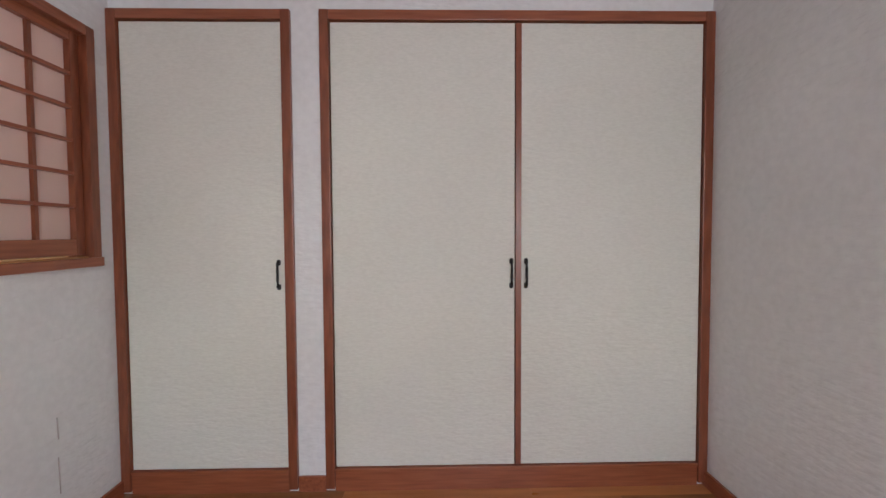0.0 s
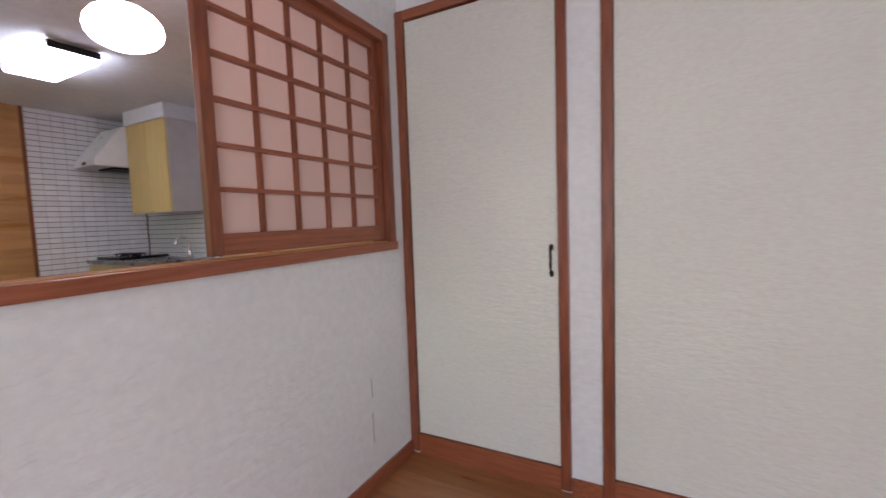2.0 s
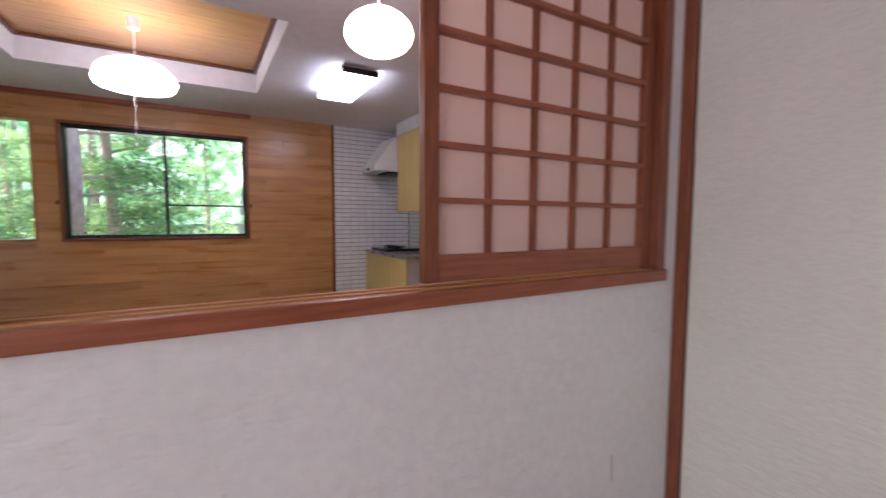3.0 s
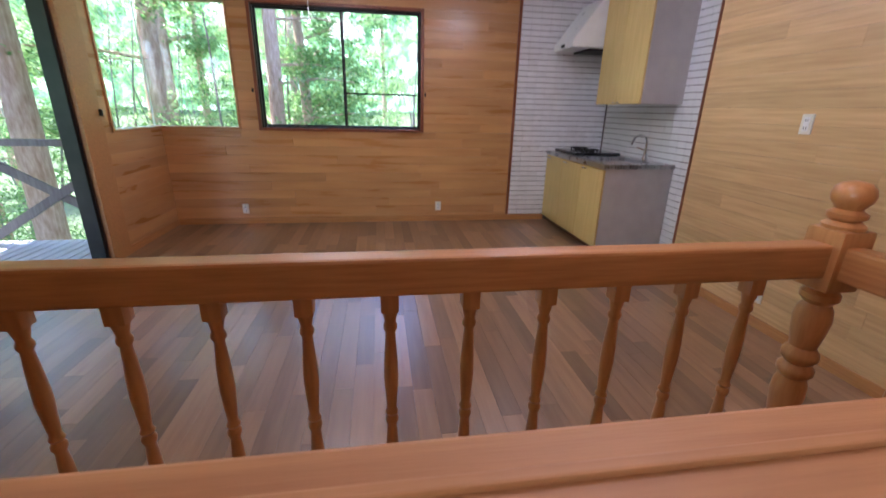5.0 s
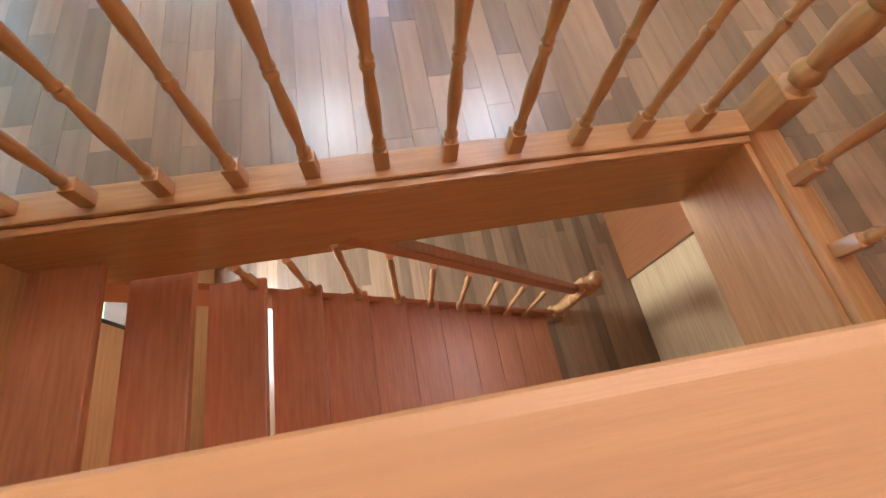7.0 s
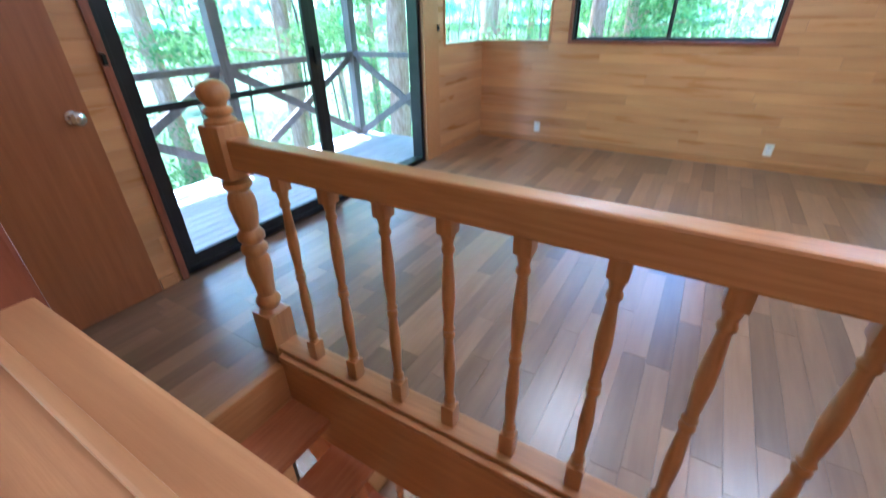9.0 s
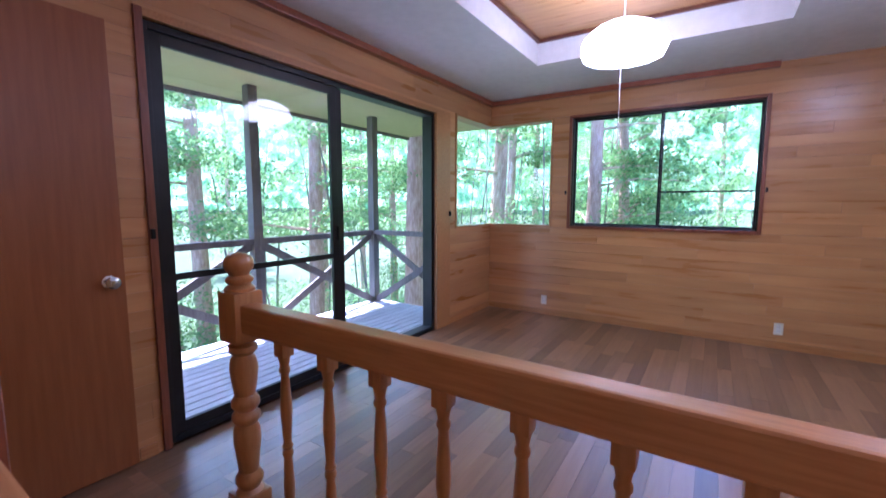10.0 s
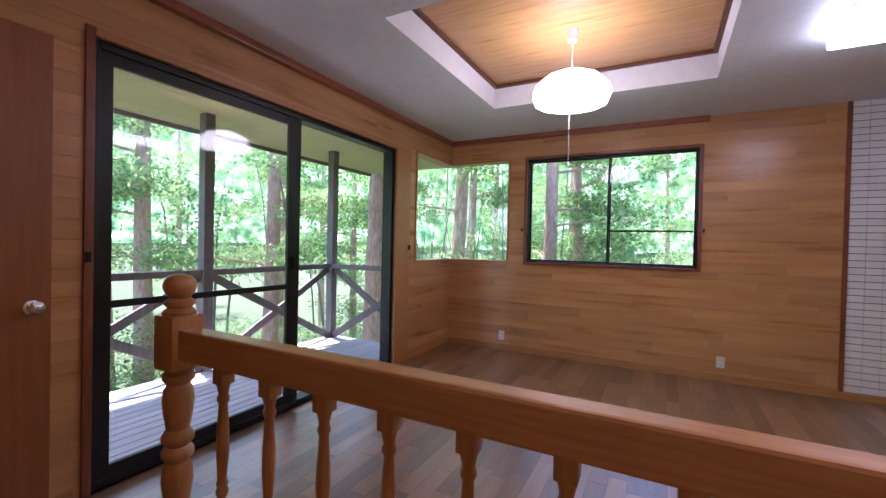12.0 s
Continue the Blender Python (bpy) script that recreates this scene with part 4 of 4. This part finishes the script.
def tree_parts(seed, h, r, lean, low):
    rng = random.Random(seed)
    bm = bmesh.new()
    pts, rad = [], []
    for k in range(9):
        f = k / 8
        pts.append((lean[0] * f * h + 0.08 * math.sin(3 * f + seed), lean[1] * f * h + 0.06 * math.cos(4 * f + seed), f * h))
        rad.append(r * (1.15 - 0.75 * f))
    tube(bm, pts, rad, 14)
    clumps = []
    for _ in range(16):
        f = rng.uniform(low, 1.0)
        a = rng.uniform(0, 6.28)
        ln = rng.uniform(0.9, 2.3) * (1.25 - 0.6 * f)
        s = Vector((lean[0] * f * h, lean[1] * f * h, f * h))
        e = s + Vector((math.cos(a) * ln, math.sin(a) * ln, rng.uniform(-0.1, 0.5)))
        tube(bm, [s, s.lerp(e, 0.5) + Vector((0, 0, 0.1)), e], [r * 0.22, r * 0.13, r * 0.05], 6)
        for q in range(3):
            c = s.lerp(e, 0.5 + 0.25 * q)
            clumps.append((c + Vector((rng.uniform(-.3, .3), rng.uniform(-.3, .3), rng.uniform(-.2, .2))), (0.75, 0.75, 0.30), 340, 0.044))
    return mesh_of("trunk", bm, BARK, True), leaf_mesh("crown%d" % seed, clumps, LEAF)


KINDS = [tree_parts(1, 11, 0.17, (0.02, 0.0), 0.36), tree_parts(2, 10, 0.14, (0.05, 0.03), 0.32), tree_parts(3, 12, 0.19, (-0.03, 0.02), 0.40)]


def tree(x, y, k, turn, s=1.0, label="tall pine with reddish bark and green crown"):
    t = thing("tree", label, "tree", group="forest trees", at=(x, y, GZ - 0.3))
    t.rotation_euler.z = turn
    t.scale = (s, s, s)
    for nm, me in zip(("trunk", "crown"), KINDS[k]):
        o = new(nm, me)
        o.parent = t


MARK, DIR, RGT = Vector((-1.38, 0.66)), Vector((-0.878, -0.479)), Vector((-0.479, 0.878))
for off, d, k in ((-0.765, 8.5, 1), (-0.68, 8.2, 0), (-0.413, 8.8, 0), (-0.165, 7.9, 2), (0.04, 9.5, 2), (0.253, 9.0, 0), (0.345, 9.6, 1)):
    p = MARK + d * (DIR + off * RGT)
    tree(p.x, p.y, k, off * 9, 1.0)
rng = random.Random(11)
for _ in range(34):
    a, d = rng.uniform(2.2, 5.0), rng.uniform(11.5, 24)
    tree(-3.5 + d * math.cos(a), 0.5 + d * math.sin(a), rng.randrange(3), rng.uniform(0, 6.3), rng.uniform(0.75, 1.15), "forest tree with slender trunk and leafy crown")
cl_ = []
for _ in range(520):
    a, d = rng.uniform(2.1, 5.1), rng.uniform(7.2, 17)
    z = GZ + rng.uniform(0.0, 1.0) ** 1.3 * (2.2 + 0.36 * d)
    cl_.append(((-3.5 + d * math.cos(a), 0.3 + d * math.sin(a), z), (0.8, 0.8, 0.34), 330, 0.043))
for _ in range(260):
    a, d = rng.uniform(2.9, 5.0), rng.uniform(5.4, 11)
    cl_.append(((-3.5 + d * math.cos(a), 0.3 + d * math.sin(a), GZ + rng.uniform(0.0, 1.6)), (0.7, 0.7, 0.35), 240, 0.043))
stems = bmesh.new()
for _ in range(90):
    a, d = rng.uniform(2.3, 4.9), rng.uniform(7.5, 18)
    x, y, h = -3.5 + d * math.cos(a), 0.3 + d * math.sin(a), rng.uniform(3.5, 7.5)
    u, v = rng.uniform(-0.9, 0.9), rng.uniform(-0.9, 0.9)
    r = rng.uniform(0.018, 0.045)
    tube(stems, [(x, y, GZ - 0.4), (x + 0.3 * u, y + 0.3 * v, GZ + h * 0.4), (x + 0.5 * u, y + 0.7 * v, GZ + h * 0.75), (x + u, y + v, GZ + h)], [r, r * 0.8, r * 0.55, r * 0.2], 6)
tagged(part("sapling_stems", stems, POSTWOOD), "thin grey stems of young trees in the forest", "saplings", kind="stuff")
und = new("undergrowth", leaf_mesh("undergrowth", cl_, LEAF_D))
tagged(und, "dense green shrubs and saplings of the forest", "shrubs", kind="stuff")
# forest backdrop: bright sky gaps are painted by the ramp, and it glows itself
bd_m, nt, p = nodes("glowing_forest")
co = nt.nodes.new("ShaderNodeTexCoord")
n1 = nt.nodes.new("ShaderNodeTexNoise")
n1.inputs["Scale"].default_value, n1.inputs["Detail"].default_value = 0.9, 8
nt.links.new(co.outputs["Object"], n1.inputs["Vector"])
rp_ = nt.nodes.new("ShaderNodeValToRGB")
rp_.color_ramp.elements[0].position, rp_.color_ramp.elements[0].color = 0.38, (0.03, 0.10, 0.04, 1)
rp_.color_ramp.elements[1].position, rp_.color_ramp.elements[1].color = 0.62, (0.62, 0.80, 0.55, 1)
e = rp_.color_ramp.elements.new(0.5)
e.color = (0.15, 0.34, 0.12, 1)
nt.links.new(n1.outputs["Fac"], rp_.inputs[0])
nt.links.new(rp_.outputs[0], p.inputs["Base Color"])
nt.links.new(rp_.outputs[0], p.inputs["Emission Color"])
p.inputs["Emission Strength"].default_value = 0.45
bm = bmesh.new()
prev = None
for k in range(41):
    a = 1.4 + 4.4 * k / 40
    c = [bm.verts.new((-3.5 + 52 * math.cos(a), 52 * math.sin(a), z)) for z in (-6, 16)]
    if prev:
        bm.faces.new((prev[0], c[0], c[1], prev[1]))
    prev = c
structure("backdrop", bm, bd_m, "self-glowing backdrop painted as distant green forest with bright sky gaps", "backdrop")

# ---- planks, boards and tiles ----
def plank_field(parent, name, mat, u0, u1, v0, v1, width, lmin, lmax, place, seed, gap=0.001, limit=300, holes=()):
    """Rows of boards: u along, v across. place(u0, u1, v0, v1) gives the box of one board. Past the limit they join into one mesh."""
    rng = random.Random(seed)
    made = 0
    rest = bmesh.new()
    v = v0
    while v < v1 - 0.004:
        vb = min([v + width, v1] + [c for h in holes for c in (h[2], h[3]) if v + 0.004 < c < v + width])
        u = u0 - (rng.uniform(0, lmin) if lmax > lmin else 0.0)
        while u < u1 - 0.004:
            ub = u + rng.uniform(lmin, lmax)
            spans = [(max(u, u0), min(ub, u1))]
            for h in holes:
                if vb > h[2] + 0.002 and v < h[3] - 0.002:
                    nxt = []
                    for s, e_ in spans:
                        if h[0] > s:
                            nxt.append((s, min(e_, h[0])))
                        if h[1] < e_:
                            nxt.append((max(s, h[1]), e_))
                    spans = nxt
            for s, e_ in spans:
                if e_ - s > 0.01:
                    gu = gap if lmax > lmin else gap * 0.45
                    b = place(s + gu / 2, e_ - gu / 2, v + gap / 2, vb - gap / 2)
                    if made < limit:
                        c = ((b[0] + b[1]) / 2, (b[2] + b[3]) / 2, (b[4] + b[5]) / 2)
                        o = part(name, B(b[0] - c[0], b[1] - c[0], b[2] - c[1], b[3] - c[1], b[4] - c[2], b[5] - c[2]), mat, parent)
                        o.location = c
                        made += 1
                    else:
                        box(rest, *b)
            u = ub
        v = vb
    if len(rest.verts):
        part(name + "s", rest, mat, parent)["kind"] = "stuff"
    else:
        rest.free()


# walls split at the openings' edges so that boards end cleanly at the trim
plank_field(far, "board", WALLBOARD, YS, 1.955, 0.0, CZ, 0.0917, 0.9, 1.9, lambda a, b, c, d: (XW - 0.011, XW, a, b, c, d), 5, holes=[W2, (YS - 1, W1[1], W1[2], W1[3])])
plank_field(side, "board", WALLBOARD, XW, XL, 0.0, CZ, 0.0917, 0.9, 1.9, lambda a, b, c, d: (a, b, YS - 0.011, YS, c, d), 6, holes=[SD, (XW - 1, W1S[1], W1S[2], W1S[3]), (DR[0], XL, -1, DR[3])])
plank_field(north, "board", WALLBOARD_N, XK, XL, 0.0, CZ, 0.0917, 0.9, 1.9, lambda a, b, c, d: (a, b, YN, YN + 0.011, c, d), 7)
fl = bpy.data.objects["floor.001"]
plank_field(fl, "plank", FLOORWOOD, XW, WELL[0] - 0.0, YS, YN, 0.0905, 0.35, 0.95, lambda a, b, c, d: (a, b, c, d, -0.011, 0.0), 8, gap=0.001)
plank_field(bpy.data.objects["floor.002"], "plank", FLOORWOOD, WELL[0], XL, YS, WELL[2] - 0.022, 0.0905, 0.35, 0.95, lambda a, b, c, d: (a, b, c, d, -0.011, 0.0), 9, gap=0.001)
plank_field(bpy.data.objects["floor.003"], "plank", FLOORWOOD, WELL[0], XL, WELL[3], YN, 0.0905, 0.35, 0.95, lambda a, b, c, d: (a, b, c, d, -0.011, 0.0), 10, gap=0.001)
plank_field(bpy.data.objects["floor.004"], "plank", FLOORWOOD, XW, XK, YN, YK, 0.0905, 0.35, 0.95, lambda a, b, c, d: (a, b, c, d, -0.011, 0.0), 12, gap=0.001)
plank_field(bpy.data.objects["floor"], "plank", ROOMFLOOR, XR, 1.455, -2.45, YC, 0.0905, 0.5, 1.3, lambda a, b, c, d: (a, b, c, d, RF - 0.011, RF), 13, gap=0.001)
plank_field(bpy.data.objects["floor.005"], "plank", FLOORWOOD, -5.2, XL, -1.1, 2.62, 0.0905, 0.8, 1.6, lambda a, b, c, d: (a, b, c, d, LOW - 0.011, LOW), 14, gap=0.001)
plank_field(bpy.data.objects["wall_kitchen.001"], "tile", TILEWHITE, 1.987, YK - 0.004, 0.066, CZ, 0.0562, 0.106, 0.106, lambda a, b, c, d: (XW - 0.0035, XW + 0.003, a, b, c, d), 15, gap=0.006)
plank_field(bpy.data.objects["wall_kitchen"], "tile", TILEWHITE, XW + 0.004, XK - 0.022, 0.003, CZ, 0.0562, 0.106, 0.106, lambda a, b, c, d: (a, b, YK, YK + 0.0115, c, d), 16, gap=0.006, limit=200)
